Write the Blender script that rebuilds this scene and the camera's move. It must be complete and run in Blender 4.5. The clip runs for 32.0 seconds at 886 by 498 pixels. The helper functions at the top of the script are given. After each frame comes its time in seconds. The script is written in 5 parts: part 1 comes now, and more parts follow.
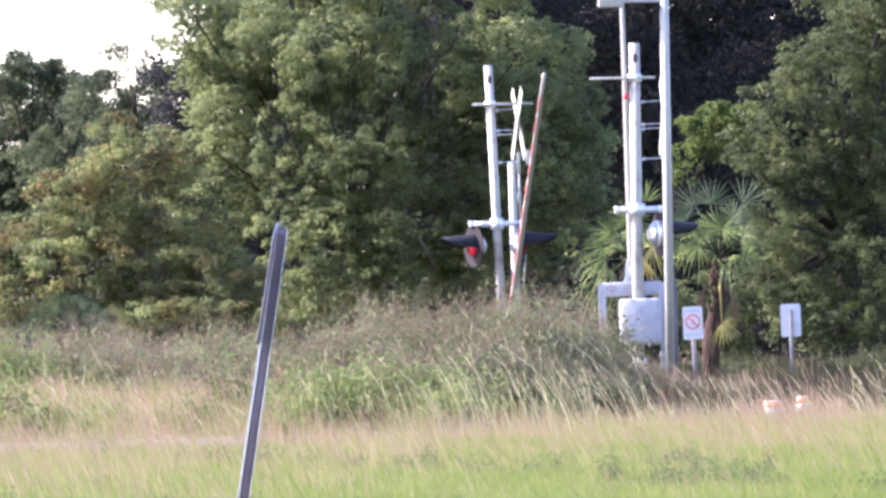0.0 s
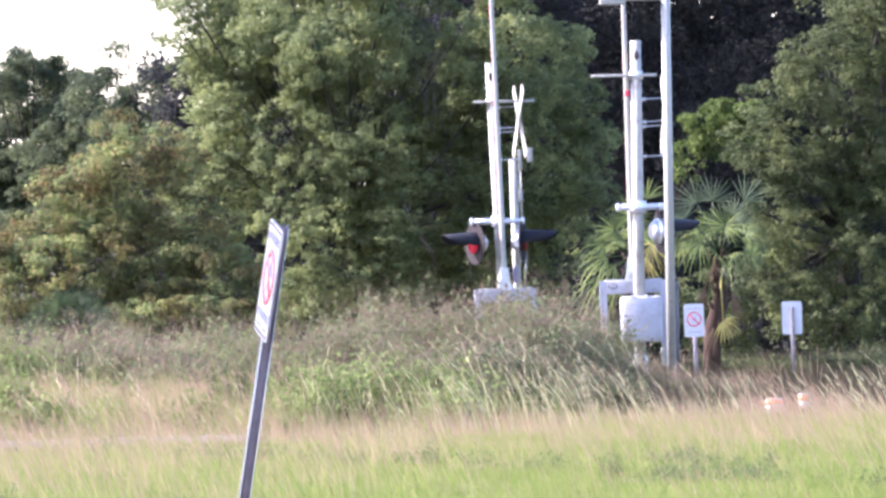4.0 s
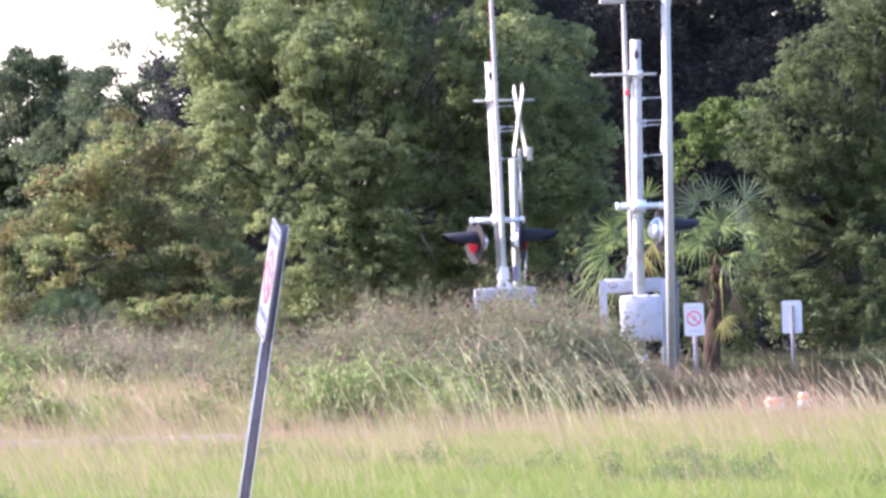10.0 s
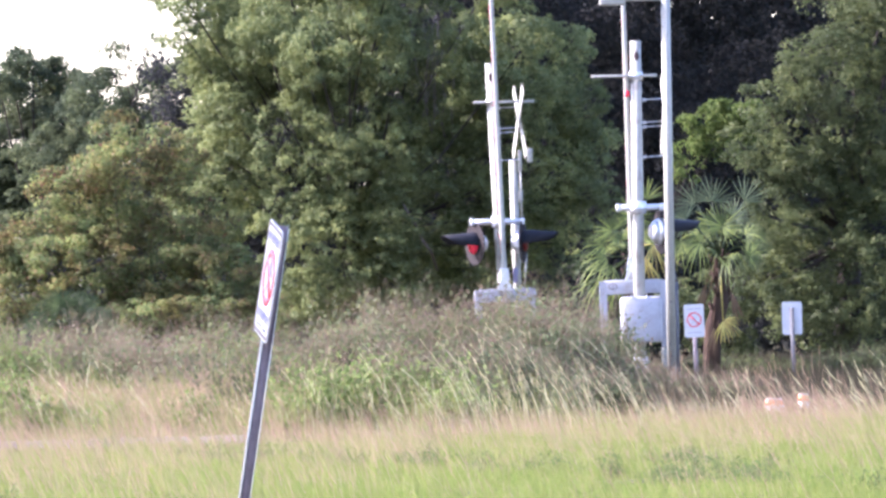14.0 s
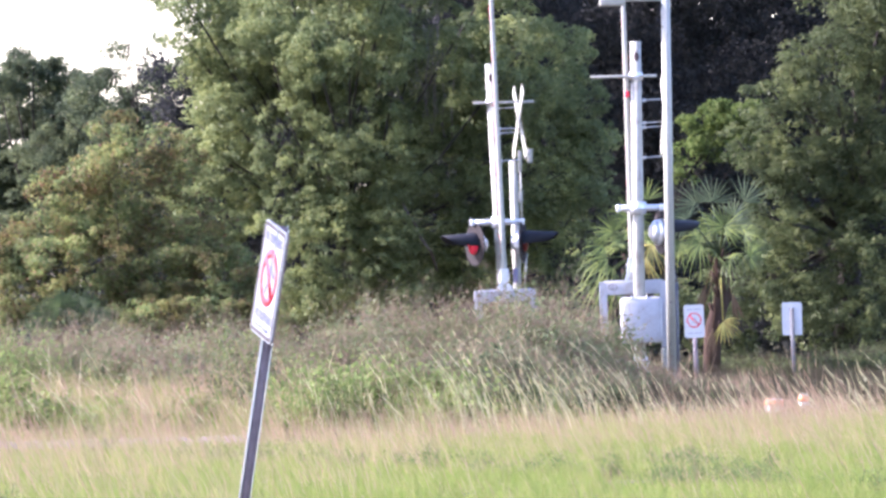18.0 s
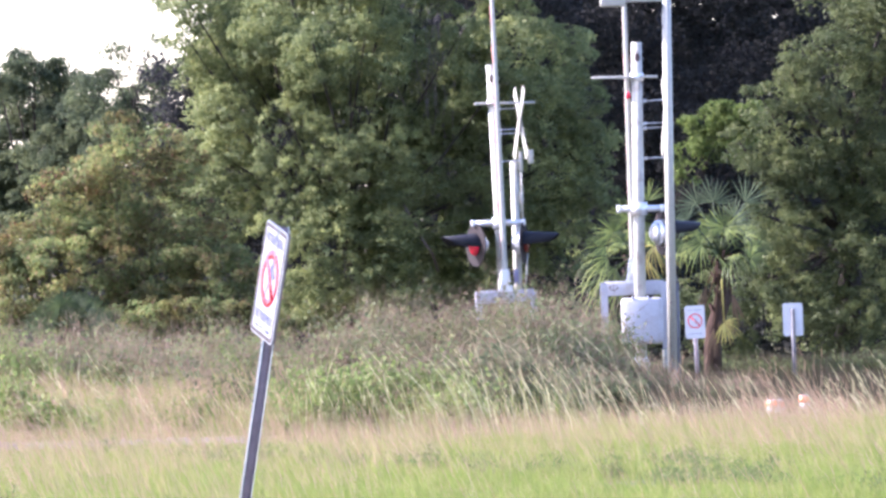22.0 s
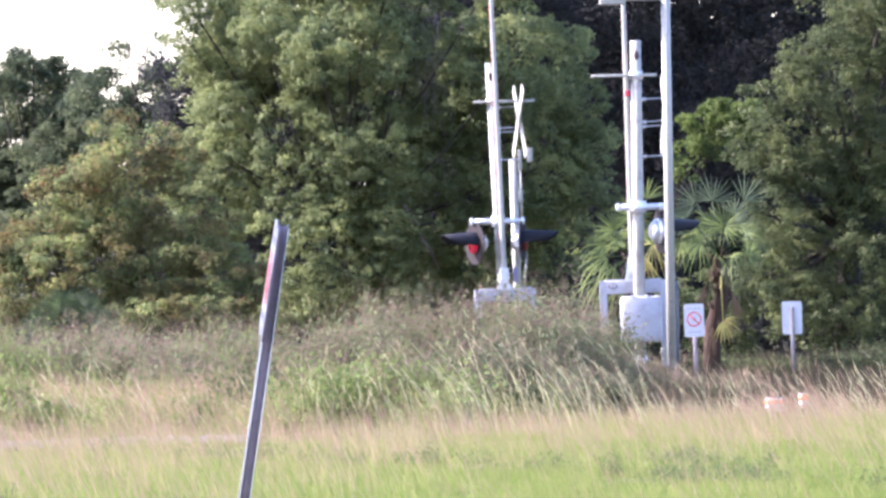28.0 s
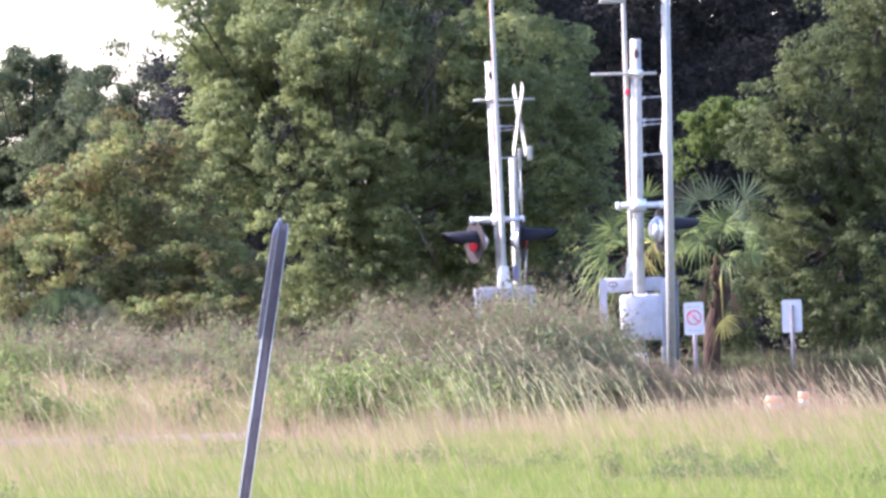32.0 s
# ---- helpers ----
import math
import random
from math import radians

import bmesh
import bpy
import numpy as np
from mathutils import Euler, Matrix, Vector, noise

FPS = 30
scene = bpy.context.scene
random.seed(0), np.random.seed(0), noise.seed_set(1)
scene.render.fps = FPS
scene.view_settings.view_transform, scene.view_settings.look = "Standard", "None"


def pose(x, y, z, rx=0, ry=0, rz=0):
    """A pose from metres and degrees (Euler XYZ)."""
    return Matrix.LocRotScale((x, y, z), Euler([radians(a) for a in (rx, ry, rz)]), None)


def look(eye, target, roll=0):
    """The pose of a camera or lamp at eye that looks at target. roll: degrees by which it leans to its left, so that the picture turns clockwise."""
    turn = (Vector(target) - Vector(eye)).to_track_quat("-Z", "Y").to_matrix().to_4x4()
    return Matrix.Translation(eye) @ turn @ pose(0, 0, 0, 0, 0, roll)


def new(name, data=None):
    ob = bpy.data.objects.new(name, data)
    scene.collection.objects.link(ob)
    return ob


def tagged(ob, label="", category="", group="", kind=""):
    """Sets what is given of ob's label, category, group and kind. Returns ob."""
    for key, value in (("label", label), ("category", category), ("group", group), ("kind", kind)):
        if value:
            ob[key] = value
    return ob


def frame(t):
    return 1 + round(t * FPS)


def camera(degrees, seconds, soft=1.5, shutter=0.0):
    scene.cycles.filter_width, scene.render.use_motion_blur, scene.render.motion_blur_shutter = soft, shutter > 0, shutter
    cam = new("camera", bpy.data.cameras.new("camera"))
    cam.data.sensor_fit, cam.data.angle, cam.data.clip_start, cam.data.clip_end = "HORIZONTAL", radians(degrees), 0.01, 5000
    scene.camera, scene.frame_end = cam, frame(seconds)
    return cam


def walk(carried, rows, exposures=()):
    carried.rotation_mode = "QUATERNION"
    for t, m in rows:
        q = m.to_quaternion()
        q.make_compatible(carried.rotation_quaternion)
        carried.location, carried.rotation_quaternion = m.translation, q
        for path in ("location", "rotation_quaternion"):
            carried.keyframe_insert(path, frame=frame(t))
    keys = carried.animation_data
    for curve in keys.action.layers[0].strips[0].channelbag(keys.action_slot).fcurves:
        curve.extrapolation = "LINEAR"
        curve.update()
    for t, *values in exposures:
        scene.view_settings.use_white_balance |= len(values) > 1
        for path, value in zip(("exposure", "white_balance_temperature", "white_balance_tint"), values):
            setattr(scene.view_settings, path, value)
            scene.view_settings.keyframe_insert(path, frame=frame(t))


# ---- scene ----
# ---- camera ----
# eye at head height on a tripod, very long lens, looking along +y
LENS = 5.6
EYE = (0.0, 0.0, 1.6)
ROLL = -1.4
PER_UNIT = math.tan(radians(LENS / 2)) / 784
# small shakes of the tripod head: seconds, sideways, up (in 1/784 of half the view)
SHAKES = [(0, -2.3, 4.5), (0.5, 3, 3), (1, 1.5, 1.5), (1.5, 0, 0), (2, 1.5, 0), (2.5, 0, -1.6), (3, 0, 0), (3.5, 0, 0), (5.5, 0, 0), (6, 0, 1.5), (6.5, 0, 0.8), (7, 4.5, -3), (7.5, 0, -1.6), (8, 0, -3.1), (8.5, 0, 0), (9, 0, -1.5), (9.5, 0, -1.5), (10, 0, -1.6), (10.5, -1.5, 0), (11, 0, -0.8), (11.5, -1.5, -1.6), (12, 0, 0), (12.5, 0, 0), (13, 0, 0), (13.5, 0, 0), (14, 0, 0.8), (14.5, 0, 0), (16.5, -1.5, 0), (17, 0, 0), (17.5, 0, 0), (18, 0, 1.6), (18.5, 0, 0), (19, 1.5, 1.5), (19.5, 1.5, 0), (20, -1.5, 1.5), (20.5, 1.5, -4.6), (21, 3, 0), (21.5, 3, 6.1), (22, 1.5, 3), (22.5, 3, 4.6), (23, -1.5, 4.6), (23.5, 0, 1.5), (24, 1.5, -1.5), (24.5, 0, -1.6), (25, 1.5, 1.5), (25.5, 0, 2.2), (27.5, 0, 1.5), (28, 0, 0), (28.5, 1.5, 3), (29, 0, 1.5), (29.5, 0, 1.5), (30, 0, 3), (30.5, 0, 1.5), (31, 0, 1.5), (31.5, 0, 0), (32, 0, -3)]
cam = camera(LENS, 32.0, soft=3.0)


def aim(side, up):
    return look(EYE, (-side * PER_UNIT * 120, 120, 1.6 + (39 + up) * PER_UNIT * 120), ROLL)


walk(cam, [(t, aim(s, u)) for t, s, u in SHAKES], exposures=[(0.0, 2.41, 5910, 33), (1.0, 2.53, 5910, 33), (3.0, 2.52, 5900, 33), (6.0, 2.49, 5890, 33), (32.0, 2.49, 5890, 33)])

# ---- light ----
SUN_FROM = Vector((-0.85, 0.07, 0.52)).normalized()
world = bpy.data.worlds.new("sky")
scene.world = world
world.use_nodes = True
wn = world.node_tree
sky = wn.nodes.new("ShaderNodeTexSky")
sky.sky_type = "NISHITA"
sky.sun_disc = False
sky.sun_elevation = math.asin(SUN_FROM.z)
sky.sun_rotation = math.atan2(SUN_FROM.x, SUN_FROM.y)
sky.dust_density = 1.2
wn.links.new(sky.outputs["Color"], wn.nodes["Background"].inputs["Color"])
wn.nodes["Background"].inputs["Strength"].default_value = 0.15
sun_data = bpy.data.lights.new("sun", "SUN")
sun_data.energy = 4.45
sun_data.angle = radians(1.0)
sun_data.color = (1.0, 0.95, 0.87)
sun = new("sun", sun_data)
sun.matrix_world = look(SUN_FROM * 200, (0, 0, 0))


# ---- materials ----
def shader(name):
    m = bpy.data.materials.new(name)
    m.use_nodes = True
    nt = m.node_tree
    return m, nt, nt.nodes["Principled BSDF"]


def ramp(nt, stops):
    r = nt.nodes.new("ShaderNodeValToRGB")
    els = r.color_ramp.elements
    while len(els) < len(stops):
        els.new(0.5)
    for e, (p, c) in zip(els, stops):
        e.position, e.color = p, (*c, 1)
    return r


def noise_node(nt, scale, detail=4.0, coord="Object"):
    tc = nt.nodes.new("ShaderNodeTexCoord")
    n = nt.nodes.new("ShaderNodeTexNoise")
    n.inputs["Scale"].default_value = scale
    n.inputs["Detail"].default_value = detail
    nt.links.new(tc.outputs[coord], n.inputs["Vector"])
    return n


def mix_colour(nt, kind, fac, a, b):
    x = nt.nodes.new("ShaderNodeMix")
    x.data_type, x.blend_type = "RGBA", kind
    for value, slot in ((fac, x.inputs[0]), (a, x.inputs[6]), (b, x.inputs[7])):
        if isinstance(value, bpy.types.NodeSocket):
            nt.links.new(value, slot)
        elif isinstance(value, tuple):
            slot.default_value = (*value, 1)
        else:
            slot.default_value = value
    return x.outputs[2]


def foliage(name, colours, patch=0.8, patch_tint=(0.7, 0.72, 0.66), through_light=0.5, rough=0.65, gloss=0.15, spray=0.0):
    """Leaves or blades: each piece its own tone, larger patches of another tone, light passing through."""
    m, nt, bsdf = shader(name)
    geo = nt.nodes.new("ShaderNodeNewGeometry")
    n = len(colours)
    r = ramp(nt, [(i / max(1, n - 1), c) for i, c in enumerate(colours)])
    nt.links.new(geo.outputs["Random Per Island"], r.inputs[0])
    pn = noise_node(nt, patch, 3.0)
    pr = ramp(nt, [(0.38, patch_tint), (0.62, (1.0, 1.0, 1.0))])
    nt.links.new(pn.outputs["Fac"], pr.inputs[0])
    col = mix_colour(nt, "MULTIPLY", 1.0, r.outputs[0], pr.outputs[0])
    if spray:
        # younger, paler sprays among older leaves
        sn = noise_node(nt, spray, 1.0)
        sr = ramp(nt, [(0.36, (0.66, 0.70, 0.72)), (0.50, (0.92, 0.94, 0.92)), (0.66, (1.26, 1.22, 1.08))])
        nt.links.new(sn.outputs["Fac"], sr.inputs[0])
        col = mix_colour(nt, "MULTIPLY", 1.0, col, sr.outputs[0])
    nt.links.new(col, bsdf.inputs["Base Color"])
    bsdf.inputs["Roughness"].default_value = rough
    bsdf.inputs["Specular IOR Level"].default_value = gloss
    tr = nt.nodes.new("ShaderNodeBsdfTranslucent")
    nt.links.new(col, tr.inputs["Color"])
    mx = nt.nodes.new("ShaderNodeMixShader")
    mx.inputs[0].default_value = through_light
    nt.links.new(bsdf.outputs[0], mx.inputs[1])
    nt.links.new(tr.outputs[0], mx.inputs[2])
    nt.links.new(mx.outputs[0], nt.nodes["Material Output"].inputs["Surface"])
    return m


def surface(name, base, dirt=None, scale=6.0, amount=0.5, rough=0.5, metal=0.0, bump=0.0, low=0.45, high=0.7, spec=0.5):
    """A painted, metal or bark surface with stains at two scales and fine relief."""
    m, nt, bsdf = shader(name)
    dirt = dirt or tuple(c * 0.6 for c in base)
    big = noise_node(nt, scale, 5.0)
    small = noise_node(nt, scale * 9, 6.0)
    r1 = ramp(nt, [(low, (0.0, 0.0, 0.0)), (high, (1.0, 1.0, 1.0))])
    r2 = ramp(nt, [(0.35, (0.82, 0.82, 0.82)), (0.65, (1.0, 1.0, 1.0))])
    nt.links.new(big.outputs["Fac"], r1.inputs[0])
    nt.links.new(small.outputs["Fac"], r2.inputs[0])
    k = nt.nodes.new("ShaderNodeMath")
    k.operation = "MULTIPLY"
    k.inputs[1].default_value = amount
    nt.links.new(r1.outputs[0], k.inputs[0])
    c = mix_colour(nt, "MIX", k.outputs[0], base, dirt)
    c = mix_colour(nt, "MULTIPLY", 1.0, c, r2.outputs[0])
    nt.links.new(c, bsdf.inputs["Base Color"])
    bsdf.inputs["Roughness"].default_value = rough
    bsdf.inputs["Metallic"].default_value = metal
    bsdf.inputs["Specular IOR Level"].default_value = spec
    if bump:
        b = nt.nodes.new("ShaderNodeBump")
        b.inputs["Strength"].default_value = bump
        b.inputs["Distance"].default_value = 0.02
        nt.links.new(small.outputs["Fac"], b.inputs["Height"])
        nt.links.new(b.outputs[0], bsdf.inputs["Normal"])
    return m


OAK_LEAF = foliage("oak_leaf", [(0.150, 0.184, 0.084), (0.172, 0.207, 0.091), (0.205, 0.240, 0.102), (0.290, 0.312, 0.140)], 0.9, through_light=0.5, rough=0.5, gloss=0.14, spray=1.7)
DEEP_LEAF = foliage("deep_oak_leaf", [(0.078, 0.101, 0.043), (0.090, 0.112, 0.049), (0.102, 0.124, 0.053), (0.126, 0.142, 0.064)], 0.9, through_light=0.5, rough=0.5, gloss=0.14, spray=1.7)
# grass for shaded ground: the shade is put into its dark colour
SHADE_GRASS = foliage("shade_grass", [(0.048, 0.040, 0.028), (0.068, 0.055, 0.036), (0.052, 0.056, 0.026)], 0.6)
FAR_LEAF = foliage("far_tree_leaf", [(0.066, 0.084, 0.052), (0.089, 0.112, 0.061), (0.118, 0.143, 0.074)], 0.8, through_light=0.5, spray=1.5)
# near-black leaves: the wood's deep shade is put into their colour
SHADE_LEAF = foliage("shaded_woods_leaf", [(0.031, 0.032, 0.034), (0.037, 0.039, 0.040), (0.046, 0.048, 0.046)], 0.5, through_light=0.5, gloss=0.02)
VINE_LEAF = foliage("vine_leaf", [(0.122, 0.164, 0.074), (0.150, 0.194, 0.078), (0.188, 0.236, 0.085), (0.240, 0.265, 0.102), (0.205, 0.132, 0.092)], 1.3, (0.62, 0.47, 0.47), through_light=0.5, gloss=0.1, spray=1.6)
BRIGHT_LEAF = foliage("bright_leaf", [(0.075, 0.115, 0.034), (0.105, 0.150, 0.040), (0.15, 0.19, 0.055)], 1.1)
FRESH_LEAF = foliage("fresh_weed_leaf", [(0.128, 0.176, 0.052), (0.164, 0.220, 0.066), (0.220, 0.262, 0.090)], 0.9, (0.7, 0.75, 0.68))
TUFT_LEAF = foliage("meadow_weed_leaf", [(0.112, 0.154, 0.056), (0.133, 0.175, 0.063), (0.168, 0.196, 0.077)], 1.1)
GREY_LEAF = foliage("grey_leaf", [(0.068, 0.088, 0.046), (0.088, 0.110, 0.056), (0.118, 0.134, 0.072)], 1.1, gloss=0.1)
PALM_LEAF = foliage("palm_leaf", [(0.045, 0.065, 0.023), (0.088, 0.119, 0.037), (0.250, 0.294, 0.080)], 1.0, through_light=0.3, rough=0.45, gloss=0.22)
GREY_PALM = foliage("grey_palm_leaf", [(0.053, 0.073, 0.041), (0.084, 0.111, 0.059), (0.158, 0.192, 0.104)], 1.0, through_light=0.3, rough=0.45, gloss=0.25)
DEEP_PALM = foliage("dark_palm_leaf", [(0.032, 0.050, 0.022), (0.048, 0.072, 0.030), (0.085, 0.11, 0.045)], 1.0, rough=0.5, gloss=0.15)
DEAD_PALM = foliage("dead_palm_leaf", [(0.40, 0.32, 0.085), (0.50, 0.43, 0.13), (0.27, 0.20, 0.07)], 1.0, through_light=0.2)
DRY_PALM = foliage("withered_palm_leaf", [(0.072, 0.041, 0.025), (0.108, 0.066, 0.041), (0.150, 0.099, 0.061)], 1.0, through_light=0.15)
GREEN_GRASS = foliage("green_grass", [(0.188, 0.236, 0.062), (0.216, 0.258, 0.069), (0.248, 0.270, 0.080), (0.292, 0.284, 0.108)], 1.6, (0.66, 0.80, 0.55))
PALE_GRASS = foliage("pale_green_grass", [(0.228, 0.255, 0.078), (0.273, 0.278, 0.095), (0.327, 0.305, 0.123)], 0.9, (0.8, 0.86, 0.70))
DRY_GRASS = foliage("dry_grass", [(0.213, 0.162, 0.095), (0.269, 0.207, 0.129), (0.314, 0.246, 0.168), (0.224, 0.202, 0.101)], 0.4, (0.8, 0.82, 0.75))
STRAW = foliage("pale_straw", [(0.436, 0.398, 0.201), (0.505, 0.460, 0.253), (0.576, 0.523, 0.312)], 0.5, (0.85, 0.85, 0.85))
SEED = foliage("seed_head", [(0.345, 0.228, 0.143), (0.396, 0.268, 0.174), (0.440, 0.318, 0.212)], 0.5, (0.85, 0.85, 0.85))
WEED_LEAF = foliage("weed_leaf", [(0.101, 0.140, 0.061), (0.127, 0.161, 0.072), (0.161, 0.174, 0.091), (0.178, 0.140, 0.101)], 0.7, (0.7, 0.68, 0.6))
WEED_TWIG = foliage("weed_twig", [(0.160, 0.112, 0.078), (0.205, 0.146, 0.098), (0.275, 0.200, 0.138)], 0.8, (0.8, 0.8, 0.8), 0.3)
BARK = surface("bark", (0.040, 0.035, 0.030), (0.024, 0.021, 0.018), 4, 0.8, 0.9, bump=0.6, spec=0.1)
PALE_BARK = surface("pale_bark", (0.115, 0.092, 0.075), (0.06, 0.048, 0.04), 5, 0.8, 0.9, bump=0.5, spec=0.1)
DEADWOOD = surface("dead_wood", (0.15, 0.13, 0.12), (0.09, 0.08, 0.075), 5, 0.8, 0.9)
PALM_BARK = surface("palm_bark", (0.055, 0.034, 0.025), (0.030, 0.019, 0.015), 8, 0.8, 0.95, bump=0.8, spec=0.2)
WHITE_PAINT = surface("white_paint", (0.325, 0.325, 0.285), (0.25, 0.225, 0.195), 5, 0.35, 0.45, bump=0.05, low=0.5, high=0.8)
WORN_PAINT = surface("worn_white_paint", (0.31, 0.31, 0.275), (0.18, 0.15, 0.135), 9, 0.6, 0.55, bump=0.12, low=0.52, high=0.66)
ALUMINIUM = surface("cast_aluminium", (0.62, 0.64, 0.67), (0.42, 0.42, 0.42), 8, 0.5, 0.42, 0.6, bump=0.08)
CASE_PAINT = surface("weathered_grey_paint", (0.33, 0.335, 0.37), (0.23, 0.20, 0.19), 7, 0.5, 0.55, bump=0.1, low=0.5, high=0.7)
GALVANISED = surface("galvanised_steel", (0.50, 0.52, 0.54), (0.33, 0.34, 0.36), 14, 0.6, 0.5, 0.5, bump=0.05)
POST_STEEL = surface("dull_steel", (0.200, 0.155, 0.165), (0.14, 0.11, 0.12), 20, 0.6, 0.7, 0.0, bump=0.08, spec=0.2)
# same post steel made paler: sunlight on the lips put into colour
SUNLIT_LIP = surface("sunlit_steel_lip", (0.60, 0.61, 0.52), (0.46, 0.46, 0.40), 25, 0.6, 0.5, 0.2)
PALE_STEEL = surface("pale_galvanised_steel", (0.10, 0.10, 0.11), (0.08, 0.08, 0.085), 25, 0.6, 0.6, 0.0, spec=0.3)
GREY_LIP = surface("weathered_grey_lip", (0.26, 0.27, 0.28), (0.18, 0.18, 0.19), 25, 0.6, 0.55, 0.2)
BLACK_PAINT = surface("black_paint", (0.014, 0.015, 0.020), (0.03, 0.03, 0.034), 6, 0.5, 0.55, spec=0.1)
GREY_DISC = surface("faded_black_paint", (0.021, 0.018, 0.019), (0.028, 0.024, 0.025), 5, 0.5, 0.75, spec=0.1)
PORT = surface("rusty_opening", (0.085, 0.055, 0.055), (0.05, 0.035, 0.035), 12, 0.6, 0.8, spec=0.1)
RED_LENS = surface("red_lens", (0.50, 0.015, 0.045), (0.42, 0.012, 0.035), 30, 0.4, 0.18)
# darker copy of the red lens, turned from the sun: shade in its colour
SHADED_LENS = surface("shaded_red_lens", (0.10, 0.006, 0.012), (0.08, 0.006, 0.010), 30, 0.4, 0.25)
RED_SHEET = surface("red_sheeting", (0.48, 0.10, 0.09), (0.45, 0.04, 0.05), 12, 0.4, 0.4)
SIGN_WHITE = surface("sign_white", (0.46, 0.465, 0.46), (0.41, 0.415, 0.41), 10, 0.4, 0.45, spec=0.3)
SHEET_WHITE = surface("white_sheeting", (0.52, 0.52, 0.53), (0.46, 0.46, 0.47), 10, 0.4, 0.4)
SIGN_RED = surface("sign_red", (0.66, 0.03, 0.055), (0.58, 0.03, 0.05), 14, 0.4, 0.4)
SIGN_INK = surface("sign_ink", (0.20, 0.20, 0.34), (0.24, 0.24, 0.38), 30, 0.5, 0.5)
SIGN_FAINT = surface("faded_sign_ink", (0.33, 0.33, 0.40), (0.36, 0.36, 0.43), 30, 0.5, 0.5)
SIGN_BLACK = surface("sign_black", (0.055, 0.025, 0.025), (0.07, 0.035, 0.035), 30, 0.4, 0.5)
SIGN_BACK = surface("sign_back", (0.50, 0.51, 0.56), (0.38, 0.38, 0.42), 8, 0.5, 0.45, 0.4)
ORANGE = surface("orange_plastic", (0.85, 0.20, 0.06), (0.70, 0.16, 0.06), 8, 0.4, 0.45)
DRUM_WHITE = surface("scuffed_white_plastic", (0.50, 0.49, 0.49), (0.40, 0.37, 0.35), 8, 0.5, 0.5)
DIRT = surface("dirt", (0.115, 0.076, 0.064), (0.08, 0.056, 0.05), 0.8, 0.7, 0.95, bump=0.4)


def ground_material():
    m, nt, bsdf = shader("field_soil")
    a = noise_node(nt, 0.25, 6.0)
    b = noise_node(nt, 6.0, 6.0)
    r = ramp(nt, [(0.3, (0.045, 0.05, 0.02)), (0.5, (0.07, 0.062, 0.032)), (0.72, (0.10, 0.075, 0.05))])
    r2 = ramp(nt, [(0.3, (0.6, 0.6, 0.6)), (0.7, (1.0, 1.0, 1.0))])
    nt.links.new(a.outputs["Fac"], r.inputs[0])
    nt.links.new(b.outputs["Fac"], r2.inputs[0])
    nt.links.new(mix_colour(nt, "MULTIPLY", 1.0, r.outputs[0], r2.outputs[0]), bsdf.inputs["Base Color"])
    bsdf.inputs["Roughness"].default_value = 0.95
    bsdf.inputs["Specular IOR Level"].default_value = 0.1
    return m


SOIL = ground_material()


# ---- building helpers ----
def mesh_of(name, verts, faces, mats):
    """A mesh from arrays; faces is an n x 3 or n x 4 array."""
    me = bpy.data.meshes.new(name)
    verts = np.asarray(verts, dtype=np.float32)
    faces = np.asarray(faces, dtype=np.int32)
    k = faces.shape[1]
    me.vertices.add(len(verts))
    me.vertices.foreach_set("co", verts.ravel())
    me.loops.add(faces.size)
    me.loops.foreach_set("vertex_index", faces.ravel())
    me.polygons.add(len(faces))
    me.polygons.foreach_set("loop_start", np.arange(0, faces.size, k, dtype=np.int32))
    me.update(calc_edges=True)
    me.validate()
    me.materials.append(mats)
    return me


def under(ob, parent):
    ob.parent = parent
    return ob


def part(name, bm, material, parent, label=""):
    me = bpy.data.meshes.new(name)
    bmesh.ops.recalc_face_normals(bm, faces=bm.faces)
    for f in bm.faces:
        f.smooth = len(f.verts) == 4 and f.material_index == 0 and f.tag
    bm.to_mesh(me)
    bm.free()
    me.materials.append(material)
    ob = new(name, me)
    ob.parent = parent
    if label:
        ob["label"] = label
    return ob


def thing(name, at, label, category, group=""):
    ob = new(name)
    ob.matrix_basis = at if isinstance(at, Matrix) else pose(*at)
    ob.empty_display_size = 0.2
    return tagged(ob, label, category, group)


def rod(bm, a, b, r0, r1=None, n=14, cap=True):
    """A round bar from a to b."""
    r1 = r0 if r1 is None else r1
    a, b = Vector(a), Vector(b)
    q = (b - a).to_track_quat("Z", "Y")
    rings = []
    for p, r in ((a, r0), (b, r1)):
        rings.append([bm.verts.new(p + q @ Vector((r * math.cos(2 * math.pi * i / n), r * math.sin(2 * math.pi * i / n), 0))) for i in range(n)])
    for i in range(n):
        f = bm.faces.new((rings[0][i], rings[0][(i + 1) % n], rings[1][(i + 1) % n], rings[1][i]))
        f.tag = True
    if cap:
        bm.faces.new(rings[0][::-1])
        bm.faces.new(rings[1])
    return bm


def block(bm, centre, size, turn=None, bevel=0.0, segments=2):
    """A box with rounded edges."""
    tmp = bmesh.new()
    bmesh.ops.create_cube(tmp, size=1.0)
    bmesh.ops.scale(tmp, vec=size, verts=tmp.verts)
    if bevel:
        bmesh.ops.bevel(tmp, geom=tmp.edges[:], offset=bevel, segments=segments, profile=0.5, affect="EDGES")
    m = Matrix.Translation(centre) @ (turn.to_4x4() if turn else Matrix())
    made = {v: bm.verts.new(m @ v.co) for v in tmp.verts}
    for f in tmp.faces:
        bm.faces.new([made[v] for v in f.verts])
    tmp.free()
    return bm


